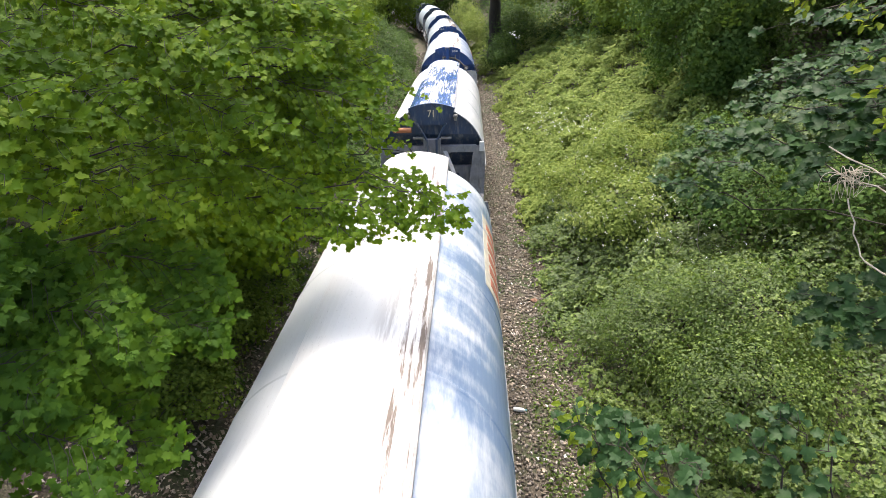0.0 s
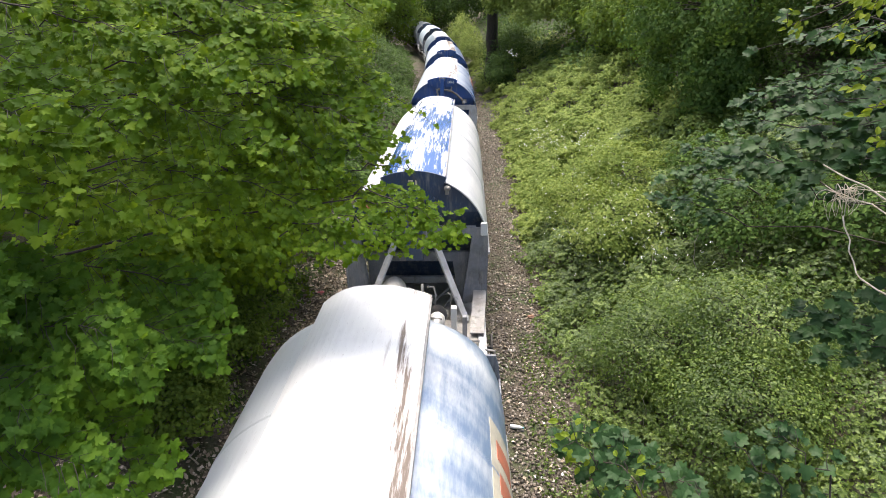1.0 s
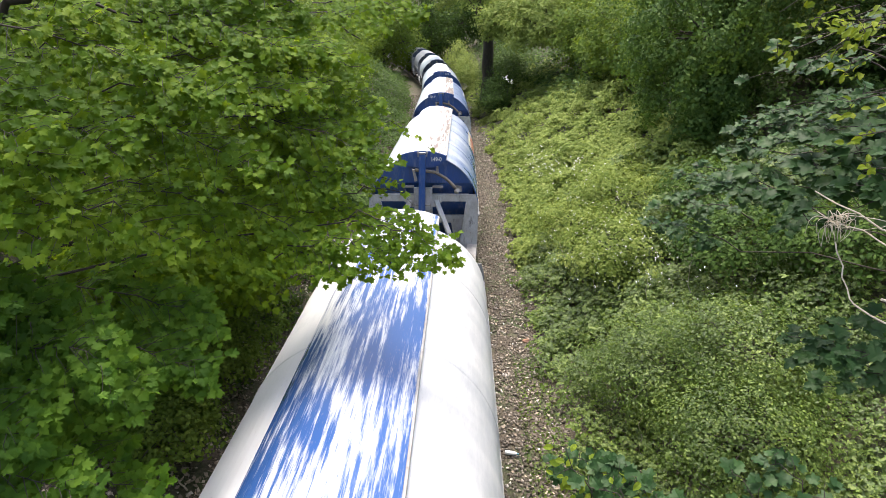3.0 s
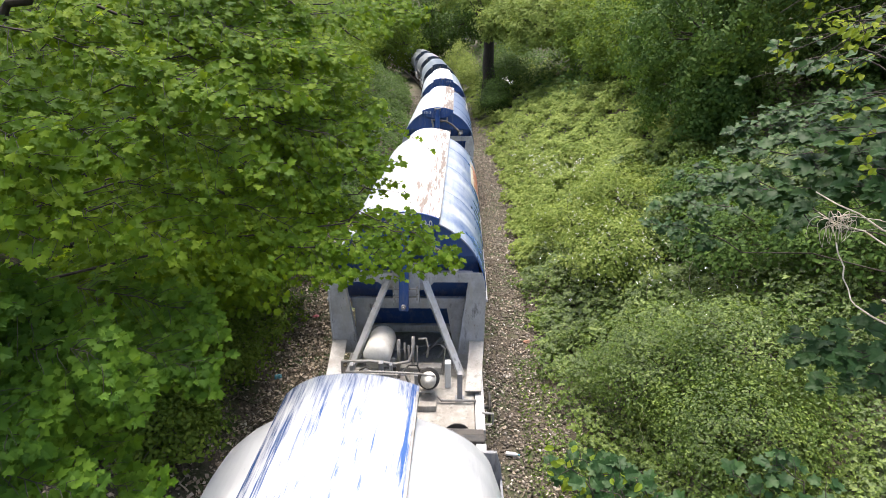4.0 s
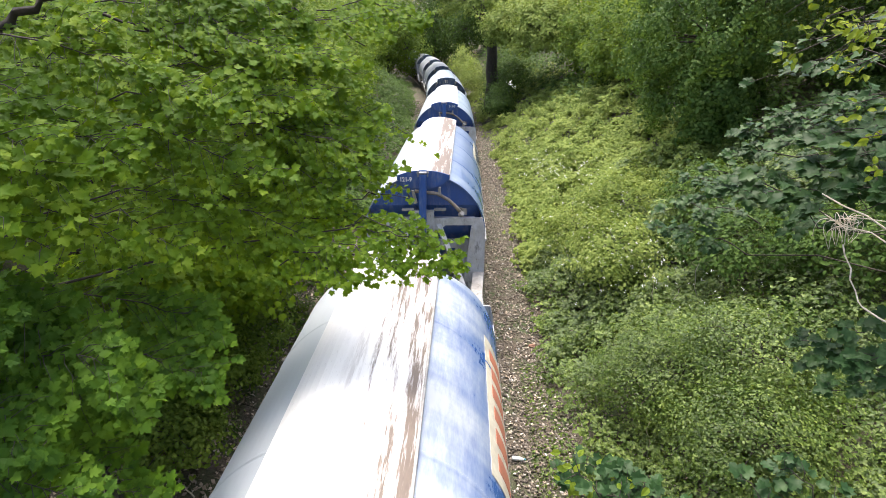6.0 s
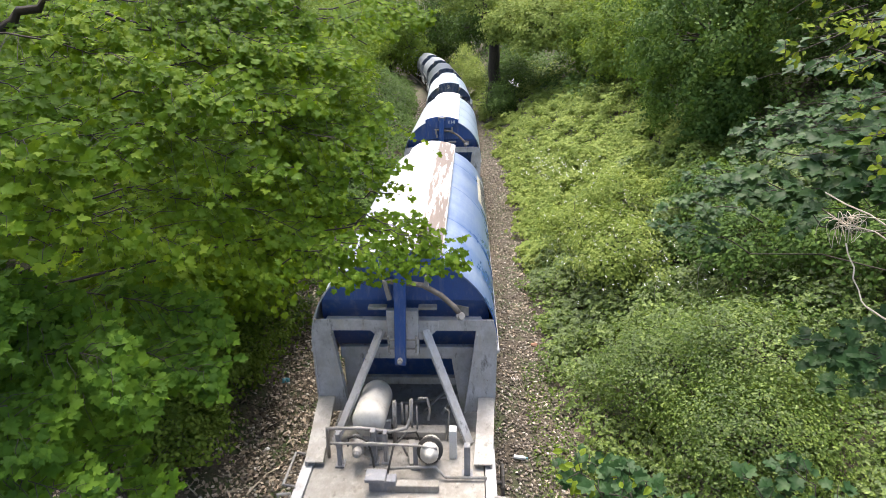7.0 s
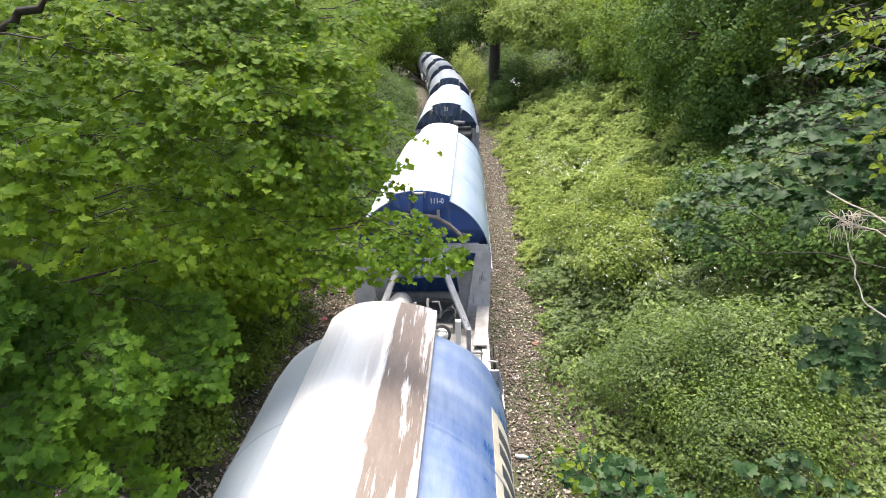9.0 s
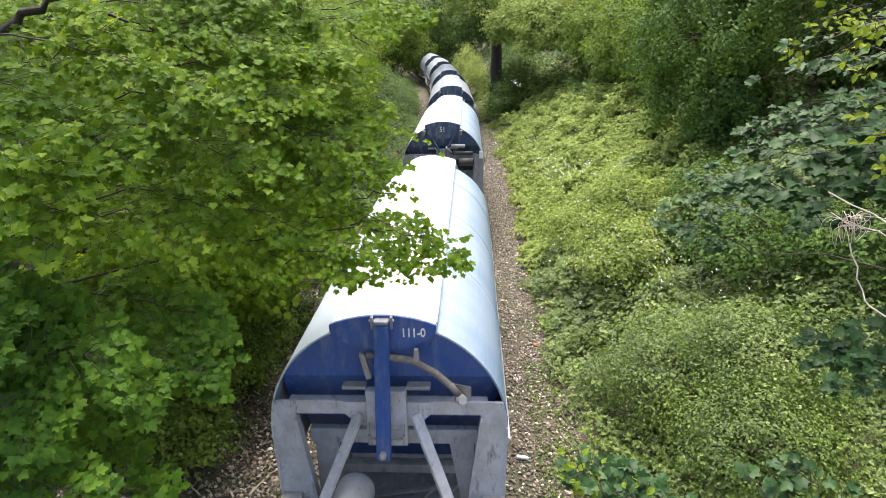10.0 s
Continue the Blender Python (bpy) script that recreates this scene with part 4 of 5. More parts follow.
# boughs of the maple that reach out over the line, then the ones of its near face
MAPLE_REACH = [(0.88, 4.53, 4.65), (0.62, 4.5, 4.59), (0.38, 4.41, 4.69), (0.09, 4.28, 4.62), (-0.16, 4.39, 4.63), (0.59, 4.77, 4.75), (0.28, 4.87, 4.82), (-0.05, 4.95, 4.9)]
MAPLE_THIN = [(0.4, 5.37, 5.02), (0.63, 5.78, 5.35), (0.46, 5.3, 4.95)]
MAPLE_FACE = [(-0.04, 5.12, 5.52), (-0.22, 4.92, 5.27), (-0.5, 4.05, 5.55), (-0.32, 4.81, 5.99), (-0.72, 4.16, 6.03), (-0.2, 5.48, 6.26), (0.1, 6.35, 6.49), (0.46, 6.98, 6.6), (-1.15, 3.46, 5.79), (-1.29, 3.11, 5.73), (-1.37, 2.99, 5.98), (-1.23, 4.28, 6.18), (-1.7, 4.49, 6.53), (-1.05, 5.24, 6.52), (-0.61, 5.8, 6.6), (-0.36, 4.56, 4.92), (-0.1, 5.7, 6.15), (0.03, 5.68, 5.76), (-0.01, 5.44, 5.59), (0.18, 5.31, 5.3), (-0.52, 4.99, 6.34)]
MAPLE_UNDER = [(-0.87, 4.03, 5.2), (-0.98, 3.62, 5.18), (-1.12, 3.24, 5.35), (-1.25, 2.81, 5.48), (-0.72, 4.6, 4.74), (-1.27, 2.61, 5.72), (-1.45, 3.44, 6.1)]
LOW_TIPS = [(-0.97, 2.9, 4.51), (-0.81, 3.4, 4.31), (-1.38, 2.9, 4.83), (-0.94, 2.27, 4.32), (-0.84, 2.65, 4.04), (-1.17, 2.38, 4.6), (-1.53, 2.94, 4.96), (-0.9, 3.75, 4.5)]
# further boughs that fill the crown behind the first ones
_r = np.random.default_rng(5)
MAPLE_FILL, MAPLE_SHADE_TOP = [], []
while len(MAPLE_FILL) < 40:
    a = _r.uniform((-4.6, 4.6, 3.6), (0.0, 8.6, 7.2))
    if a[0] < 0.52 - 0.2 * a[1] and a[2] > 6.45 - 0.43 * a[1] and (a[2] > 4.3 or a[0] < -2.2):
        MAPLE_FILL.append(tuple(a))
while len(MAPLE_SHADE_TOP) < 24:  # upper crown above the view, added to shade the boughs below
    MAPLE_SHADE_TOP.append(tuple(_r.uniform((-5.0, 1.4, 7.2), (-2.0, 5.6, 9.0))))
while len(MAPLE_SHADE_TOP) < 38:
    MAPLE_SHADE_TOP.append(tuple(_r.uniform((-3.6, 1.2, 7.15), (-1.0, 5.2, 8.2))))
while len(LOW_TIPS) < 24:
    a = _r.uniform((-3.2, 2.4, 3.4), (-0.9, 4.6, 5.2))
    if a[0] < -0.15 - 0.28 * a[1] and a[2] > 6.2 - 0.82 * a[1]:
        LOW_TIPS.append(tuple(a))
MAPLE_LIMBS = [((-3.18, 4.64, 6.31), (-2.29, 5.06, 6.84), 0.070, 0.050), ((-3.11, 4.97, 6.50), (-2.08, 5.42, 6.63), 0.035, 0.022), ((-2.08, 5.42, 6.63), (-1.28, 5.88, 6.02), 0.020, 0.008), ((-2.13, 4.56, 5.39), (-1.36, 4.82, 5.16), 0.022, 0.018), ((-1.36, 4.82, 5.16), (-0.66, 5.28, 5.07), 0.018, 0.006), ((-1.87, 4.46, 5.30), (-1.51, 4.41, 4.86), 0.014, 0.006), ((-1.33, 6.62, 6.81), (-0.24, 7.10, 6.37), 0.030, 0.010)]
BACK = (-1.3, 0.35, 0.15)
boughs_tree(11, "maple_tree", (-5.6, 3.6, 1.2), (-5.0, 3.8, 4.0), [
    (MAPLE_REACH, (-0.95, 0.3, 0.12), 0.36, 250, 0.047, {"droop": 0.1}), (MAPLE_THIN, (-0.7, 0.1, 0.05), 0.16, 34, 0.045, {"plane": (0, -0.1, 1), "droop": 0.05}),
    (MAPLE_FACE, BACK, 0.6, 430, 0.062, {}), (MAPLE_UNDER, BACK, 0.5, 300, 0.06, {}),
    (MAPLE_FILL, (-1.5, 0.25, 0.2), 0.72, 400, 0.076, {}), (MAPLE_SHADE_TOP, (-1.5, 0.25, 0.2), 0.8, 170, 0.09, {})],
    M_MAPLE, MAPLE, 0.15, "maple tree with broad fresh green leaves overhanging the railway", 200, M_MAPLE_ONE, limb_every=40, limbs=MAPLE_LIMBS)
boughs_tree(12, "maple_tree", (-5.0, 1.9, 0.8), (-4.2, 2.1, 3.0), [(LOW_TIPS, (-1.2, 0.1, 0.0), 0.52, 500, 0.062, {})], M_MAPLE_SHADED, MAPLE, 0.1, "maple tree with low leafy boughs beside the bridge, shade put into its leaf colour", 200, M_MAPLE_SHADED_ONE, limb_every=6)


def bank_clumps(seed, name, u0, u1, y0, y1, n_clumps, per, radius, size, template, mat, label, edge=0.4, high=0.6, side=1, bare=-2.0, crowd=1.3):
    """Undergrowth on the bank: small rounded clumps of leaves piled into mounds, with a ragged lower edge and bare gaps."""
    rng = np.random.default_rng(seed)
    mids, rads = [], []
    for a, b in zip(rng.uniform(u0, u1, n_clumps), y0 + (y1 - y0) * rng.uniform(0, 1, n_clumps) ** crowd):
        lim = u0 + edge * (0.5 + noise.noise((3.3, b * 0.5, seed))) + 0.25 * noise.noise((1.3, b * 1.9, seed))
        x = side * a + track_x(b)
        hump = noise.noise((x * 0.6, b * 0.6, 4.0)) + 0.75 * noise.noise((x * 1.5, b * 1.5, 9.0))
        if a < lim or hump < bare:
            continue
        h = high * max(0.04, 0.3 + 0.95 * hump) * min(1.0, 0.3 + (a - lim) * 1.2)
        mids.append((x, b, ground_z(x, b) + h * rng.uniform(0.2, 1.0)))
        rads.append(radius * rng.uniform(0.55, 1.35))
    mids, rads = np.array(mids), np.array(rads)
    d = rng.normal(size=(len(mids), per, 3))
    d /= np.linalg.norm(d, axis=2, keepdims=True)
    d[..., 2] = np.abs(d[..., 2]) * 0.9 + 0.05
    p = (mids[:, None] + d * rads[:, None, None] * rng.uniform(0.7, 1.15, (len(mids), per, 1))).reshape(-1, 3)
    nrm = (d * 0.5 + np.array((-0.2 * side, -0.3, 0.85))).reshape(-1, 3) + rng.normal(size=p.shape) * 0.26
    v, f = blades(rng, p, nrm, size * rng.uniform(0.5, 1.3, len(p)), template)
    return tagged(from_arrays(name, v, f, mat), label, "undergrowth", kind="stuff")


bank_clumps(26, "bramble_bank", 2.7, 8.0, 7.5, 18.0, 520, 6, 0.34, 0.15, TREFOIL, M_BRAMBLE, "large bramble leaves standing above the bank cover", 0.4, 1.3)
bank_clumps(21, "bramble_bank", 2.55, 8.2, 3.6, 11.5, 1000, 46, 0.27, 0.085, TREFOIL, M_BRAMBLE, "dense green bramble covering the cutting bank", 0.5, 1.15, crowd=1.1)
bank_clumps(29, "bramble_bank", 2.55, 8.2, 11.0, 17.5, 900, 34, 0.29, 0.125, TREFOIL, M_BRAMBLE, "dense green bramble covering the cutting bank", 0.5, 1.15, crowd=1.1)
bank_clumps(25, "ivy_bank", 4.0, 8.2, 4.0, 17.0, 620, 26, 0.24, 0.1, OVAL, M_HEDGE, "dark green ivy and bramble on the upper bank", 0.8, 0.8, 1, 0.0)
bank_clumps(22, "bramble_bank", 2.55, 8.4, 16.0, 64.0, 2200, 24, 0.3, 0.2, TREFOIL, M_FAR_LIGHT, "pale green bramble covering the cutting bank", 0.6, 1.1, crowd=1.7)
# dark leaves laid over bare soil, standing in for the deep shade there
bank_clumps(27, "ivy_bank", 8.0, 16.0, 7.0, 34.0, 2000, 26, 0.42, 0.14, SIMPLE, M_HEDGE, "dark leaf cover added where the upper bank lies in shade", 0.8, 1.5)
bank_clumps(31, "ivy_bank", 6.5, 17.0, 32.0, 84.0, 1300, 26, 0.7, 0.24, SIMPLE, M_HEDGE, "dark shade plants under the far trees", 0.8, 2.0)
bank_clumps(28, "undergrowth", 2.75, 6.0, 6.4, 22.0, 900, 22, 0.26, 0.13, TREFOIL, M_FAR, "leafy weeds along the foot of the bank", 0.9, 1.1, -1, -0.2)
bank_clumps(23, "undergrowth", 2.9, 9.0, 7.2, 22.0, 950, 32, 0.24, 0.08, OVAL, M_HEDGE, "patchy dark green undergrowth on the cutting bank", 0.9, 0.8, -1, -0.25)
# the darker leaf puts this bank's shade into its colour
bank_clumps(24, "undergrowth", 2.1, 10.0, 20.0, 84.0, 1800, 26, 0.5, 0.2, TREFOIL, M_HEDGE, "green undergrowth along the far bank", 0.7, 1.3, -1, crowd=1.5)

SYCAMORE_TIPS = [(3.03, 6.49, 4.35), (3.12, 6.51, 4.56), (3.18, 6.32, 4.94), (3.27, 5.97, 4.86), (3.31, 6.03, 5.16), (3.38, 5.63, 5.39), (3.31, 5.26, 5.61), (3.29, 5.15, 5.75), (3.31, 4.72, 5.88), (3.3, 5.3, 5.09), (3.34, 4.9, 5.34), (3.35, 4.67, 5.62), (3.34, 4.45, 5.31), (3.36, 4.19, 5.55), (3.4, 4.21, 5.78), (3.4, 4.1, 5.29), (3.38, 3.7, 5.55), (3.36, 3.76, 5.75)]
SYCAMORE_UPPER = [(3.35, 5.36, 6.06), (3.32, 5.06, 6.3), (3.43, 4.77, 6.16), (3.36, 4.33, 5.98), (3.42, 4.21, 6.23), (3.41, 3.85, 6.1)]
SYCAMORE_LOWER = [(3.45, 4.11, 4.25), (3.51, 3.99, 4.1), (3.49, 3.7, 4.52), (3.47, 3.47, 4.36), (3.48, 3.65, 4.1)]
LEVEL = {"plane": (-0.25, -0.2, 1.0), "face": (-0.25, -0.42, 1.0), "loose": 0.17, "droop": 0.15}
boughs_tree(31, "sycamore_sapling", (6.2, 2.8, 1.9), (5.4, 3.4, 4.6), [(SYCAMORE_TIPS[:9], (1.0, -0.25, -0.1), 0.3, 110, 0.07, LEVEL), (SYCAMORE_TIPS[9:], (1.0, -0.2, -0.05), 0.34, 80, 0.105, LEVEL),
    (SYCAMORE_UPPER, (1.0, -0.2, 0.1), 0.18, 26, 0.08, LEVEL), (SYCAMORE_LOWER, (0.8, -0.2, -0.1), 0.26, 48, 0.09, LEVEL)], M_SYCAMORE, SYCAMORE, 0.06, "sycamore sapling with dark bluish green leaves", 200, M_SYCAMORE, limb_every=40)
SHRUB_TIPS = [(1.47, 2.91, 3.97), (1.63, 2.94, 4.05), (1.76, 2.83, 4.13), (1.88, 2.75, 4.08), (1.64, 2.7, 4.08), (2.41, 2.63, 4.21), (2.58, 2.6, 4.3), (1.93, 2.62, 4.1)]
boughs_tree(32, "sycamore_sapling", (3.6, 2.2, 0.2), (2.9, 2.6, 2.8), [(SHRUB_TIPS, (0.3, -0.35, -0.4), 0.16, 34, 0.07, LEVEL)], M_SYCAMORE, SYCAMORE, 0.03, "leafy sapling rising from the bank below the bridge", 60, M_SYCAMORE)
boughs_tree(34, "hazel_sapling", (3.4, 2.0, 0.1), (2.7, 2.4, 2.7), [([(1.5, 2.78, 4.06), (1.68, 2.8, 4.1), (1.86, 2.7, 4.14), (1.75, 2.6, 4.1)], (0.25, -0.3, -0.4), 0.14, 12, 0.065, LEVEL)], M_YELLOW, OVAL, 0.02, "slender sapling with round yellow green leaves", 40, M_YELLOW)
YELLOW_TIPS = [(2.66, 3.49, 6.34), (2.68, 3.37, 6.46), (2.64, 3.5, 6.57), (2.69, 3.13, 6.36), (2.68, 3.03, 6.51), (2.71, 2.89, 6.34), (2.66, 2.79, 6.18), (2.65, 2.65, 6.05), (2.63, 2.52, 5.93), (2.67, 2.8, 6.46)]
# sprays added over the top of the view, only to shade the sycamore
YELLOW_SHADE_TOP = [tuple(_r.uniform((2.9, 2.2, 7.15), (5.6, 6.2, 8.1))) for i in range(20)]
boughs_tree(33, "ash_sapling", (6.0, 1.9, 1.8), (4.9, 2.5, 5.6), [(YELLOW_SHADE_TOP, (0.9, -0.2, 0.0), 0.5, 110, 0.085, {}), (YELLOW_TIPS, (0.8, -0.25, 0.1), 0.2, 46, 0.047, {"face": (-0.3, -0.6, 0.9), "plane": (-0.2, -0.4, 0.9), "loose": 0.45, "droop": 0.5})], M_YELLOW, OVAL, 0.04, "ash sapling with bright yellow green leaflets", 60, M_YELLOW, limb_every=1)

# bushes on the right bank
tree(71, "elder_bush", (4.6, 13.6, 0.9), (4.5, 13.4, 1.6), [((4.3, 12.6, 1.75), (1.1, 1.5, 0.9), 120), ((5.0, 15.0, 2.3), (1.2, 1.6, 0.9), 120), ((3.9, 15.6, 1.3), (0.8, 1.3, 0.7), 70)], M_FAR_LIGHT, 0.075, OVAL, 0.04, 50, 0.19, "light green bush with small white flowers", "bush")
tree(72, "hawthorn_bush", (4.6, 8.4, 0.9), (4.5, 8.4, 1.4), [((4.1, 8.4, 1.25), (1.0, 1.2, 0.75), 170), ((5.2, 7.6, 2.0), (1.2, 1.2, 0.75), 180), ((4.6, 6.2, 1.6), (1.1, 1.0, 0.75), 160)], M_BRAMBLE, 0.044, OVAL, 0.03, 62, 0.18, "low small-leaved bush on the bank", "bush")
tree(73, "bramble_bush", (6.2, 10.6, 1.9), (6.2, 10.6, 2.4), [((6.1, 10.6, 2.7), (1.2, 1.4, 0.7), 200), ((7.2, 9.0, 3.3), (1.2, 1.2, 0.7), 190), ((6.6, 13.0, 3.0), (1.2, 1.4, 0.7), 190)], M_HEDGE, 0.08, OVAL, 0.03, 24, 0.18, "dark green bramble thicket on the bank", "bush")
bank_clumps(30, "bramble_bank", 2.8, 8.6, 15.5, 38.0, 1100, 34, 0.3, 0.115, SIMPLE, M_FAR_LIGHT, "pale green bramble heaped on the cutting bank", 0.6, 0.9, crowd=1.3)
# trees along the top of the right bank
# the willow's last blob is an addition above the view that shades the hollow
tree(41, "willow_tree", (9.8, 19.5, 4.4), (9.4, 19.0, 6.4), [((7.7, 16.8, 4.9), (0.9, 1.4, 1.4), 110), ((7.7, 17.8, 6.2), (1.9, 2.4, 2.4), 240), ((8.9, 21.5, 6.4), (2.5, 3.0, 3.0), 240), ((10.4, 15.2, 9.2), (2.4, 2.6, 1.6), 260)], M_WILLOW, 0.115, SIMPLE, 0.25, 84, 0.4, "large tree with hanging dark green foliage on the bank", lower=-0.85, hang=0.6)
# mostly unseen tree; its last two blobs roof the bank to keep it dark
tree(42, "added_shade_tree", (13.0, 12.5, 5.2), (12.6, 12.5, 6.4), [((12.2, 14.5, 6.6), (2.4, 3.0, 2.6), 320), ((11.4, 10.2, 7.4), (2.3, 2.4, 1.9), 320), ((14.0, 17.5, 7.0), (2.6, 2.6, 3.0), 260), ((10.2, 7.4, 8.4), (2.2, 2.2, 1.5), 220), ((11.4, 12.4, 9.4), (2.8, 2.8, 1.4), 420), ((12.0, 18.4, 9.8), (2.8, 2.8, 1.4), 420)], M_HEDGE, 0.10, SIMPLE, 0.2, 32, 0.3, "dark leafy tree, mostly out of view, added to shade the top of the bank")
# the oak's first blob is added above the view to shade the far wagons
tree(43, "oak_tree", (2.9, 48.0, 0.2), (2.9, 48.0, 6.5), [((-1.0, 54.0, 10.8), (4.0, 4.4, 1.7), 300), ((4.6, 44.5, 6.6), (2.6, 2.6, 2.2), 340), ((1.8, 49.0, 9.0), (3.5, 3.5, 2.8), 320), ((6.2, 41.0, 6.4), (2.4, 2.8, 2.6), 320)], M_FAR_LIGHT, 0.2, SIMPLE, 0.6, 34, 0.3, "tall tree with a dark trunk beside the line")
tree(45, "holly_bush", (3.9, 43.0, 0.8), (3.9, 43.0, 1.6), [((3.2, 43.0, 1.7), (1.0, 2.2, 1.3), 200), ((4.8, 47.0, 2.6), (2.0, 2.4, 1.8), 220), ((4.4, 52.5, 2.4), (2.0, 4.0, 2.2), 280), ((4.8, 60.0, 3.0), (2.4, 4.0, 2.6), 280)], M_HEDGE, 0.13, SIMPLE, 0.08, 26, 0.28, "dark bush at the foot of the tall tree", "bush")
tree(44, "ash_tree", (10.0, 32.0, 4.2), (9.8, 32.0, 5.4), [((8.6, 31.0, 5.8), (1.9, 3.0, 2.2), 300), ((9.6, 26.5, 6.2), (2.2, 3.0, 2.5), 300), ((8.6, 37.5, 6.0), (2.1, 3.0, 2.4), 300)], M_FAR, 0.17, SIMPLE, 0.25, 32, 0.32, "leafy tree on the bank above the brambles", lower=-0.8)
# added dark backing that hides lit ground, so the hollow reads as shade
tree(46, "holly_bush", (11.6, 17.5, 5.0), (11.5, 17.4, 5.6), [((11.6, 17.4, 6.2), (2.2, 2.0, 2.0), 240), ((13.4, 15.6, 6.4), (2.2, 2.0, 2.0), 220)], M_HEDGE, 0.13, SIMPLE, 0.1, 26, 0.3, "dark bush added as a back wall to keep the hollow under the willow dark", "bush", lower=-0.8)
# trees along the other bank
tree(55, "hazel_bush", (-3.9, 9.6, 0.5), (-3.8, 9.6, 0.9), [((-3.5, 8.9, 0.85), (0.7, 1.0, 0.65), 80), ((-3.45, 7.2, 0.75), (0.55, 0.8, 0.55), 70), ((-3.5, 10.4, 0.95), (0.8, 1.3, 0.7), 110), ((-4.1, 8.3, 1.1), (0.8, 1.0, 0.8), 110), ((-3.7, 12.8, 1.2), (0.9, 1.4, 0.9), 110)], M_FAR, 0.07, OVAL, 0.03, 44, 0.17, "green bush growing at the foot of the bank", "bush", lower=-0.3)
tree(51, "maple_tree", (-7.2, 11.0, 2.6), (-6.8, 11.0, 4.2), [((-3.2, 9.6, 2.6), (0.9, 1.4, 0.9), 130), ((-3.1, 12.6, 2.5), (0.9, 1.6, 0.9), 130), ((-4.0, 7.6, 2.9), (1.0, 1.1, 1.0), 120), ((-6.0, 10.5, 5.2), (1.6, 2.2, 1.7), 150), ((-6.6, 13.5, 5.4), (2.4, 2.6, 2.4), 300), ((-4.4, 14.5, 4.6), (1.5, 2.4, 1.8), 240), ((-7.8, 8.6, 5.6), (2.4, 2.2, 2.2), 240)], M_MAPLE, 0.1, MAPLE, 0.2, 26, 0.28, "leafy maple tree standing on the bank of the cutting", lower=-0.8)
tree(52, "hazel_bush", (-5.4, 20.0, 1.4), (-5.2, 20.0, 2.6), [((-4.8, 18.5, 3.2), (1.6, 2.6, 1.9), 260), ((-5.2, 24.0, 3.8), (1.9, 3.2, 2.4), 300), ((-5.8, 30.0, 4.4), (2.2, 3.6, 3.0), 300)], M_FAR, 0.11, SIMPLE, 0.12, 32, 0.3, "dense green bushes along the line", "bush", lower=-0.8)
tree(53, "ash_tree", (-9.4, 40.0, 3.6), (-9.0, 40.0, 6.0), [((-7.4, 38.0, 5.4), (2.6, 4.0, 3.4), 360), ((-8.6, 46.0, 6.0), (2.8, 4.4, 4.0), 360), ((-9.4, 56.0, 6.4), (3.4, 5.0, 4.6), 360)], M_FAR, 0.18, SIMPLE, 0.25, 22, 0.4, "leafy trees closing over the line", lower=-0.8)
tree(54, "ash_tree", (-12.0, 16.0, 4.6), (-12.0, 16.0, 6.4), [((-10.5, 14.0, 6.6), (2.8, 3.6, 2.6), 300), ((-10.0, 20.0, 6.8), (2.8, 3.6, 3.2), 320), ((-9.5, 28.0, 7.0), (2.8, 4.0, 3.6), 320), ((-11.0, 8.0, 6.6), (2.8, 3.2, 2.6), 300)], M_FAR_LIGHT, 0.16, SIMPLE, 0.25, 22, 0.36, "sunlit trees behind the maples at the top of the bank", lower=-0.8)
# the end of the view
for i, (x, y) in enumerate(((-4.0, 96.0), (3.5, 88.0), (-13.0, 92.0), (9.0, 74.0), (14.0, 56.0), (15.0, 38.0), (15.0, 24.0), (-17.0, 70.0), (-18.0, 44.0), (-18.0, 26.0), (-9.5, 82.0), (-7.0, 112.0), (-20.0, 108.0), (4.0, 110.0), (-14.0, 126.0), (-3.0, 132.0), (-28.0, 84.0), (-27.0, 52.0), (-25.0, 14.0))):
    g = ground_z(x, y)
    far = 2.6 if y > 65 else 0.0
    tree(61 + 10 * i, "woodland_tree", (x, y, g), (x, y, g + 3.5), [((x, y - 1.0, g + 5.0 + far), (4.6, 4.2, 4.8 + far), 330 + int(60 * far)), ((x - 2.5, y + 1.5, g + 3.0), (3.4, 3.4, 3.4), 200), ((x + 2.5, y + 1.0, g + 3.4), (3.4, 3.4, 3.4), 200)], M_HEDGE if i in (0, 1, 11, 13, 15) else M_FAR if i % 3 else M_FAR_LIGHT, 0.33, SIMPLE, 0.3, 15, 0.55, "tall leafy tree closing the view along the cutting", lower=-0.95)
tree(62, "light_bush", (1.9, 62.0, 0.6), (1.9, 62.0, 1.2), [((1.4, 61.0, 2.0), (1.1, 3.0, 1.7), 200), ((0.4, 69.0, 2.6), (1.5, 3.0, 2.2), 200)], M_FAR_LIGHT, 0.15, SIMPLE, 0.06, 26, 0.28, "pale green bush beside the far track", "bush")


# ---- flowers, dead wood, litter ----
def flower_heads(seed, name, mids, spread, count, size, label):
    rng = np.random.default_rng(seed)
    m = np.array(mids)[rng.integers(0, len(mids), count)]
    p = m + rng.normal(size=(count, 3)) * spread
    k = 5
    q = np.repeat(p, k, 0) + rng.normal(size=(count * k, 3)) * size * 0.7
    nrm = np.array((-0.1, -0.4, 1.0)) + rng.normal(size=q.shape) * 0.35
    v, f = blades(rng, q, nrm, size * rng.uniform(0.6, 1.2, len(q)), SIMPLE)
    return tagged(from_arrays(name, v, f, M_FLOWER), label, "flowers", kind="stuff")


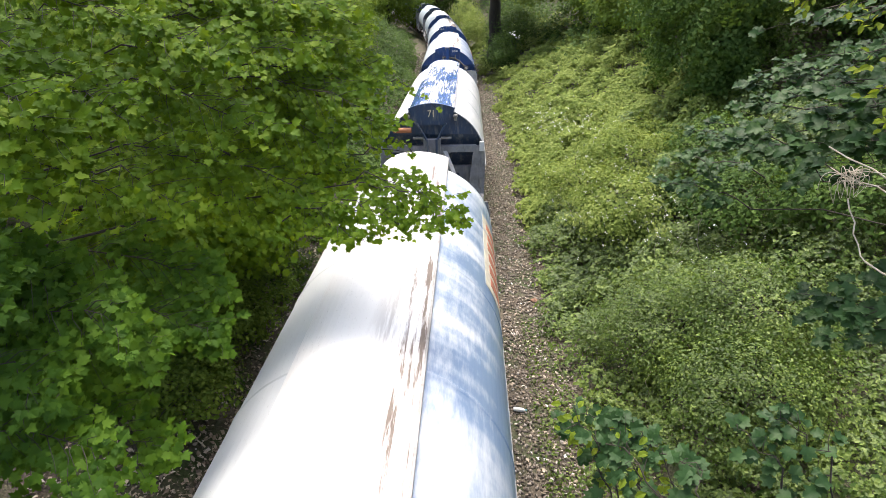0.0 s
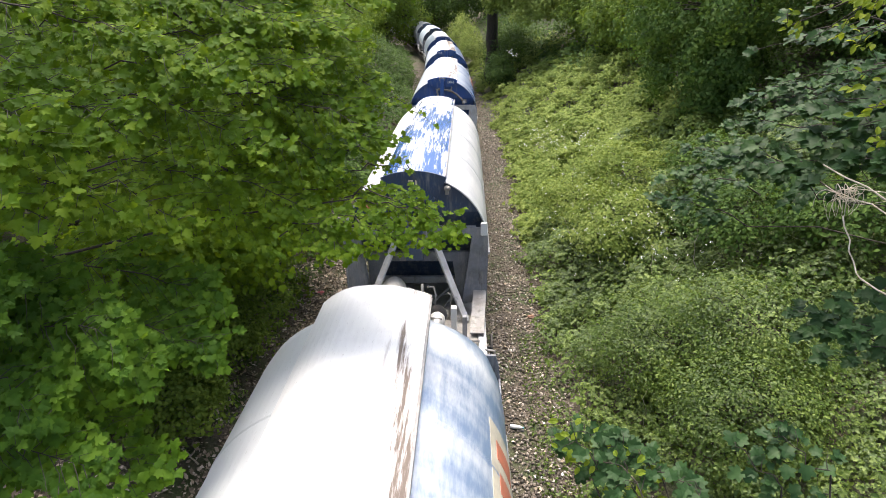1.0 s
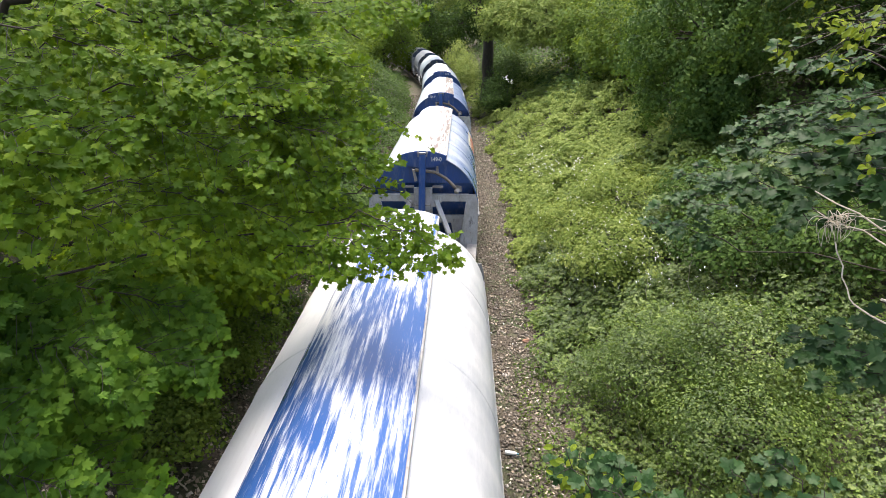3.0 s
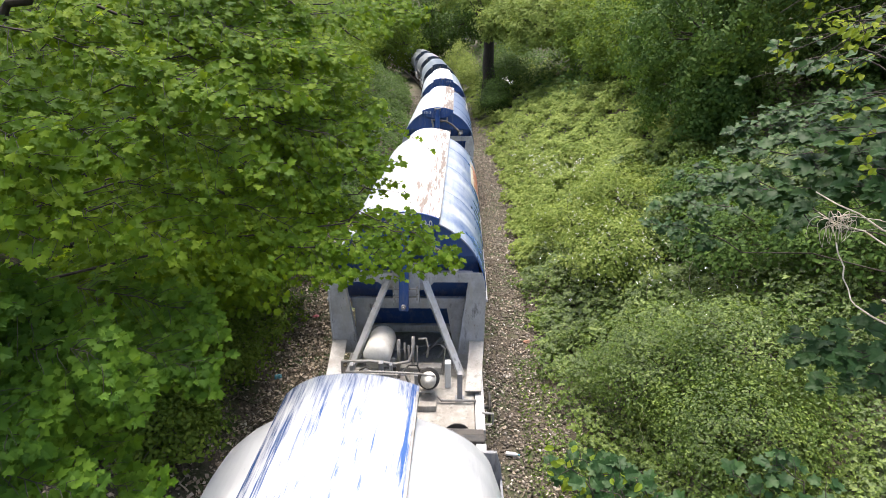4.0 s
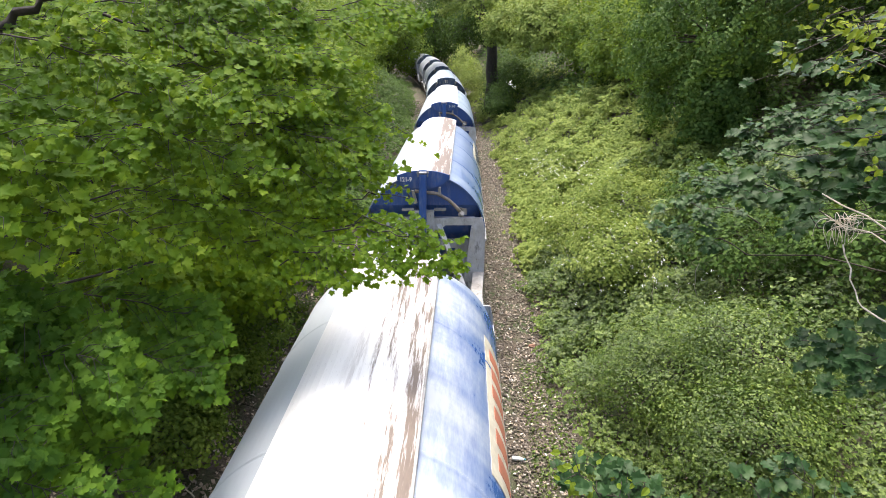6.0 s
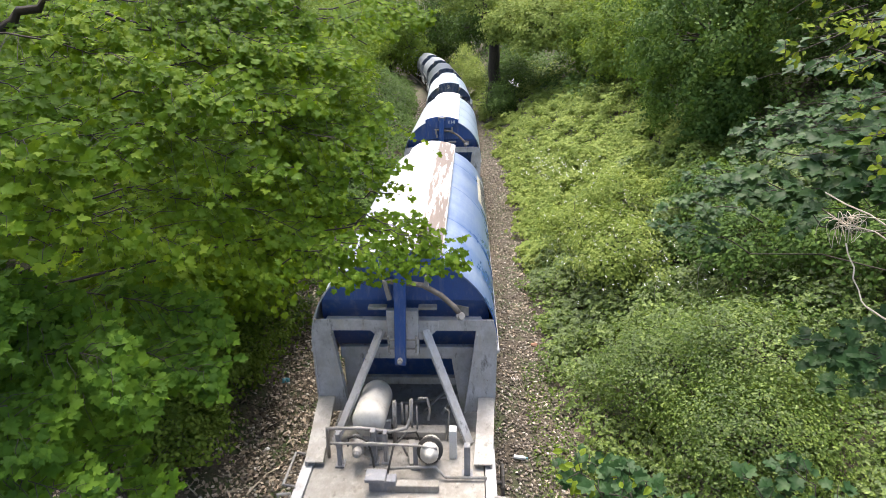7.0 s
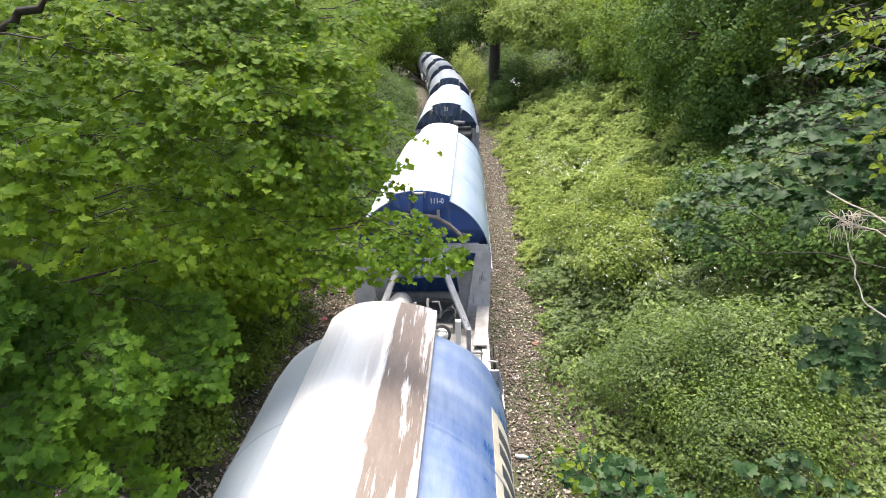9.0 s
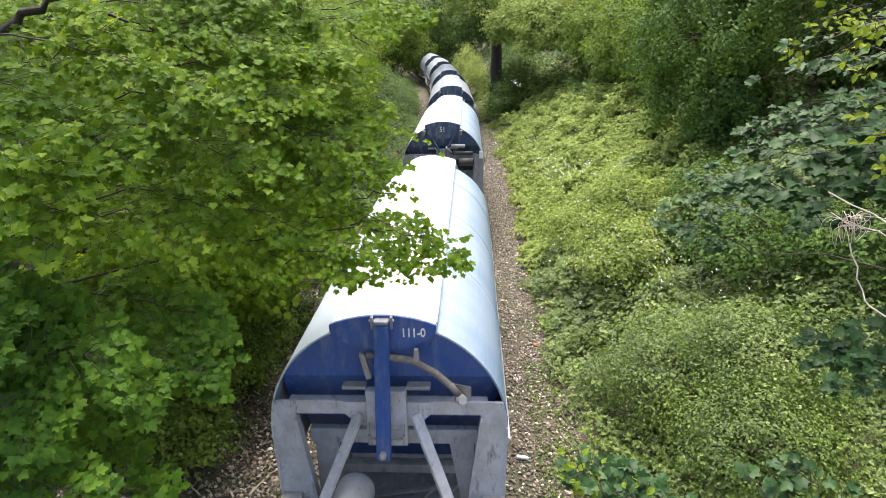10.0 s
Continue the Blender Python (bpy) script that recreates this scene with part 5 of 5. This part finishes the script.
flower_heads(81, "elder_flowers", [(4.1, 12.2, 2.4), (4.0, 13.4, 2.35), (3.6, 11.9, 1.9), (4.6, 14.4, 2.7), (4.5, 11.4, 1.9), (5.2, 10.4, 2.3)], (0.6, 0.9, 0.25), 230, 0.02, "small white flowers scattered over the bushes")
flower_heads(82, "cow_parsley", [(4.4, 21.0, 1.8), (4.0, 23.0, 1.5), (4.9, 19.5, 2.0)], (0.6, 1.4, 0.25), 130, 0.03, "white cow parsley on the bank")
flower_heads(83, "cow_parsley", [(3.6, 38.0, 3.4), (3.95, 38.4, 3.2)], (0.12, 0.1, 0.08), 24, 0.04, "tall white cow parsley heads")


def dead_branch(lines, label, mat=M_DRY, fine=()):
    v, f = tubes(lines, 6)
    ob = tagged(from_arrays("dead_branch", v, f, mat, smooth=True), label, "branch")
    if fine:
        v, f = tubes(fine, 5)
        tagged(from_arrays("twig_tangle", v, f, mat, ob, True), kind="stuff")
    return ob


rg = np.random.default_rng(91)
curl = []
for i in range(26):
    a = np.array((3.13, 3.36, 5.42)) + rg.normal(size=3) * 0.025
    d, t = rg.normal(size=3) * (0.075, 0.06, 0.02), np.linspace(0, 1, 8)[:, None]
    curl.append((a + d * np.sin(t * rg.uniform(1.6, 3.0)) + np.array((0, 0, 1.0)) * (0.035 * np.sin(3 * t) - rg.uniform(0.05, 0.15) * t ** 2), 0.0026, 0.0012))
dead_branch([(sagging((3.9, 3.0, 5.1), (3.09, 3.58, 5.55), 9, 0.03, 0.012, rg), 0.011, 0.004), (sagging((3.6, 3.1, 5.16), (3.05, 3.45, 5.46), 7, 0.02, 0.015, rg), 0.007, 0.003),
             (sagging((3.14, 3.36, 5.3), (3.21, 3.17, 4.98), 7, -0.03, 0.012, rg), 0.005, 0.004), (sagging((3.21, 3.17, 4.98), (3.7, 2.8, 4.8), 7, -0.02, 0.012, rg), 0.006, 0.005), (sagging((3.3, 3.1, 5.05), (3.6, 2.9, 4.9), 5, 0.02, 0.01, rg), 0.009, 0.007)],
            "bleached dry branch with a tangle of dead twigs", fine=curl)
for i in range(26):
    x, y = rg.uniform(-3.9, -1.9), rg.uniform(6.0, 16.0)
    a = rg.uniform(0, math.pi)
    n = rg.uniform(0.25, 0.8)
    x2, y2 = x + n * math.cos(a), y + n * math.sin(a)
    dead_branch([(sagging((x, y, ground_z(x, y) + 0.02), (x2, y2, ground_z(x2, y2) + 0.03), 6, 0.03, 0.02, rg), rg.uniform(0.008, 0.02), 0.005)], "fallen dry stick lying on leaf litter", M_DRY if i % 2 else M_BARK)


for i in range(16):
    x, y = rg.uniform(3.4, 7.0), rg.uniform(7.0, 20.0)
    g = ground_z(x, y)
    dead_branch([(sagging((x, y, g), (x + rg.uniform(-0.5, 0.3), y + rg.uniform(-0.4, 0.4), g + rg.uniform(0.7, 1.3)), 7, 0.12, 0.03, rg), 0.007, 0.003)], "dry bramble stem arching over the bank")


# ---- track, ballast and litter ----
ROCK = (np.array([(0.5, 0, 0), (-0.1, 0.45, 0.05), (-0.55, -0.05, 0), (0.1, -0.42, -0.05), (0.05, 0.05, 0.36), (0, 0, -0.3)]), np.array([(0, 1, 4), (1, 2, 4), (2, 3, 4), (3, 0, 4), (1, 0, 5), (2, 1, 5), (3, 2, 5), (0, 3, 5)]))


def scatter(seed, name, count, u_range, y_range, size, template, mat, lift, tilt, label, category, crowd=1.5, both=True):
    rng = np.random.default_rng(seed)
    u = rng.uniform(*u_range, count) * (rng.choice((-1, 1), count) if both else 1)
    y = y_range[0] + (y_range[1] - y_range[0]) * rng.uniform(0, 1, count) ** crowd
    p = np.array([(a + track_x(b), b, ground_z(a + track_x(b), b) + lift) for a, b in zip(u, y)])
    nrm = np.array((0, 0, 1.0)) + rng.normal(size=p.shape) * tilt
    v, f = blades(rng, p, nrm, size * rng.uniform(0.5, 1.5, count), template)
    return tagged(from_arrays(name, v, f, mat), label, category, kind="stuff")


scatter(101, "ballast", 30000, (1.2, 3.05), (4.0, 32.0), 0.06, ROCK, M_STONE, 0.012, 0.8, "brown grey crushed stone ballast beside the track", "ballast")
scatter(102, "ballast", 7000, (0.0, 1.2), (3.0, 24.0), 0.055, ROCK, M_STONE, 0.012, 0.8, "dark crushed stone ballast between the rails", "ballast")
scatter(107, "ballast", 9000, (1.3, 2.9), (28.0, 62.0), 0.085, ROCK, M_STONE, 0.012, 0.8, "brown grey crushed stone ballast beside the far track", "ballast", crowd=1.1)
scatter(103, "fallen_leaves", 7000, (1.5, 4.6), (4.0, 30.0), 0.06, SIMPLE, M_LITTER, 0.035, 0.5, "brown fallen leaves and litter on the ballast", "leaf litter")
scatter(104, "fallen_leaves", 9000, (-4.6, -2.0), (4.0, 20.0), 0.075, SIMPLE, M_LITTER, 0.04, 0.6, "brown fallen leaves on the bare bank", "leaf litter", both=False)
scatter(105, "paper_scraps", 90, (1.6, 2.9), (5.0, 30.0), 0.05, SIMPLE, M_WHITE, 0.05, 0.5, "pale scraps of paper strewn on the ballast", "litter")
scatter(106, "weeds", 1500, (2.0, 2.7), (6.0, 11.0), 0.05, SIMPLE, M_BRAMBLE, 0.06, 0.9, "small weeds growing through the ballast", "weeds", both=False)


def make_track():
    t = new("railway_track")
    ys = [-30 + 1.5 * i for i in range(110)]
    prof = [(-0.075, -0.15), (0.075, -0.15), (0.075, -0.135), (0.012, -0.11), (0.012, -0.04), (0.036, -0.03), (0.036, 0.0), (-0.036, 0.0), (-0.036, -0.03), (-0.012, -0.04), (-0.012, -0.11), (-0.075, -0.135)]
    for sx in (-0.7525, 0.7525):
        v = np.array([(track_x(y) + sx + a, y, b) for y in ys for a, b in prof])
        k = len(prof)
        f = np.array([(j * k + i, j * k + (i + 1) % k, (j + 1) * k + (i + 1) % k, (j + 1) * k + i) for j in range(len(ys) - 1) for i in range(k)])
        from_arrays("rail", v, f, M_RAIL, t)
    bm = bmesh.new()
    box(bm, (-1.25, -0.12, -0.3), (1.25, 0.12, -0.145), 0.012)
    first = part("sleeper", bm, M_SLEEPER, t)
    for i in range(-6, 90):
        y = i * 0.65
        if i == -6:
            first.location = (0, y, 0)
            continue
        s = new("sleeper", first.data)
        s.parent, s.location = t, (track_x(y), y, 0)
    return tagged(t, "single railway track with steel rails on concrete sleepers", "railway track", kind="structure")


make_track()


def make_bottle():
    bm = bmesh.new()
    lathe(bm, [(0.02, 0), (0.033, 0.005), (0.035, 0.02), (0.035, 0.15), (0.03, 0.17), (0.014, 0.2), (0.013, 0.21)], Matrix.Identity(4), 16)
    ob = part("plastic_bottle", bm, M_WHITE, None, "white plastic bottle lying on the ballast", True)
    ob["category"] = "bottle"
    bm = bmesh.new()
    lathe(bm, [(0.016, 0.205), (0.016, 0.235)], Matrix.Identity(4), 12)
    part("cap", bm, M_TEAL, ob, "teal cap")
    ob.matrix_basis = pose(1.66, 7.98, -0.11, 90, 0, 80)


make_bottle()


def scrap(name, x, y, size, mat, label, seed):
    r = random.Random(seed)
    bm = bmesh.new()
    bmesh.ops.create_icosphere(bm, subdivisions=2, radius=1)
    for v in bm.verts:
        v.co = Vector((v.co.x * size * r.uniform(0.7, 1.1), v.co.y * size * r.uniform(0.6, 1.0), v.co.z * size * 0.45 * r.uniform(0.6, 1.2)))
    ob = part(name, bm, mat, None, label)
    ob["category"] = "litter"
    ob.location = (x, y, ground_z(x, y) + size * 0.35)


scrap("plastic_bag", -2.85, 10.3, 0.11, M_TEAL, "crumpled blue plastic bag on the bank foot", 1)
scrap("plastic_bag", -2.7, 13.0, 0.1, M_PINK, "crumpled pink plastic scrap on the bank foot", 2)
scrap("crushed_can", -2.55, 8.2, 0.05, M_WHITE, "crushed white can on the bank foot", 3)
scrap("brick", 2.4, 11.8, 0.09, M_BRICK, "broken reddish brick on the ballast", 4)


PANEL_RED = (M_PANEL, [(M_RED, 6)], 4.6, 7.0)
PANEL_CREAM = (M_PANEL, [(M_GREENISH, 9)], 4.9, 7.3)
BLUE_LABEL = "blue cement powder tank wagon bleached with white dust"
WAGONS = [(-1, tank_wagon("dark", M_SHELL_GREY, M_CROWN_A, panel=PANEL_RED, label="dusty grey tank wagon with a faded red name panel")),
          (0, lengthen(tank_wagon("dark", M_SHELL_WHITE, M_CROWN_BLUE, "71", 0.0, label="white tank wagon with a worn blue crown and dark end"), 0.24)),
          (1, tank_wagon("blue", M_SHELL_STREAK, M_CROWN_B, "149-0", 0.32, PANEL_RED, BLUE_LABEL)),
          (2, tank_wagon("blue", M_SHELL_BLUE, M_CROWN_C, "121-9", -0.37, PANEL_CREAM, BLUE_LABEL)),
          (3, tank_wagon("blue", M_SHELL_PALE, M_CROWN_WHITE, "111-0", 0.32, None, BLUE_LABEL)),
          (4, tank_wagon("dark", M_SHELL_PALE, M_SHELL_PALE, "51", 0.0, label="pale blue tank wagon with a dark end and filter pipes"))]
for k in range(5, 10):
    WAGONS.append((k, tank_wagon("dark", M_SHELL_SHADED, M_SHELL_SHADED, label="grey tank wagon with dark ends, tree shade put into its colour")))


def motions():
    for k, w in WAGONS:
        rows = []
        for i in range(21):
            t = i * 0.5
            y = front_of(k, t)
            a, b = track_x(y + 1.0), track_x(y + 7.5)
            rows.append((t, pose(a + (a - b) / 6.5, y, 0, 0, 0, math.degrees(math.atan2(a - b, 6.5)))))
        walk(w, rows)
    # the wheels roll towards the bridge
    for wheels in WHEELSETS:
        at = wheels.location.copy()
        walk(wheels, [(i * 0.1, Matrix.Translation(at) @ Matrix.Rotation((front_of(0, 0.0) - front_of(0, i * 0.1)) / 0.46, 4, "X")) for i in range(101)])


motions()
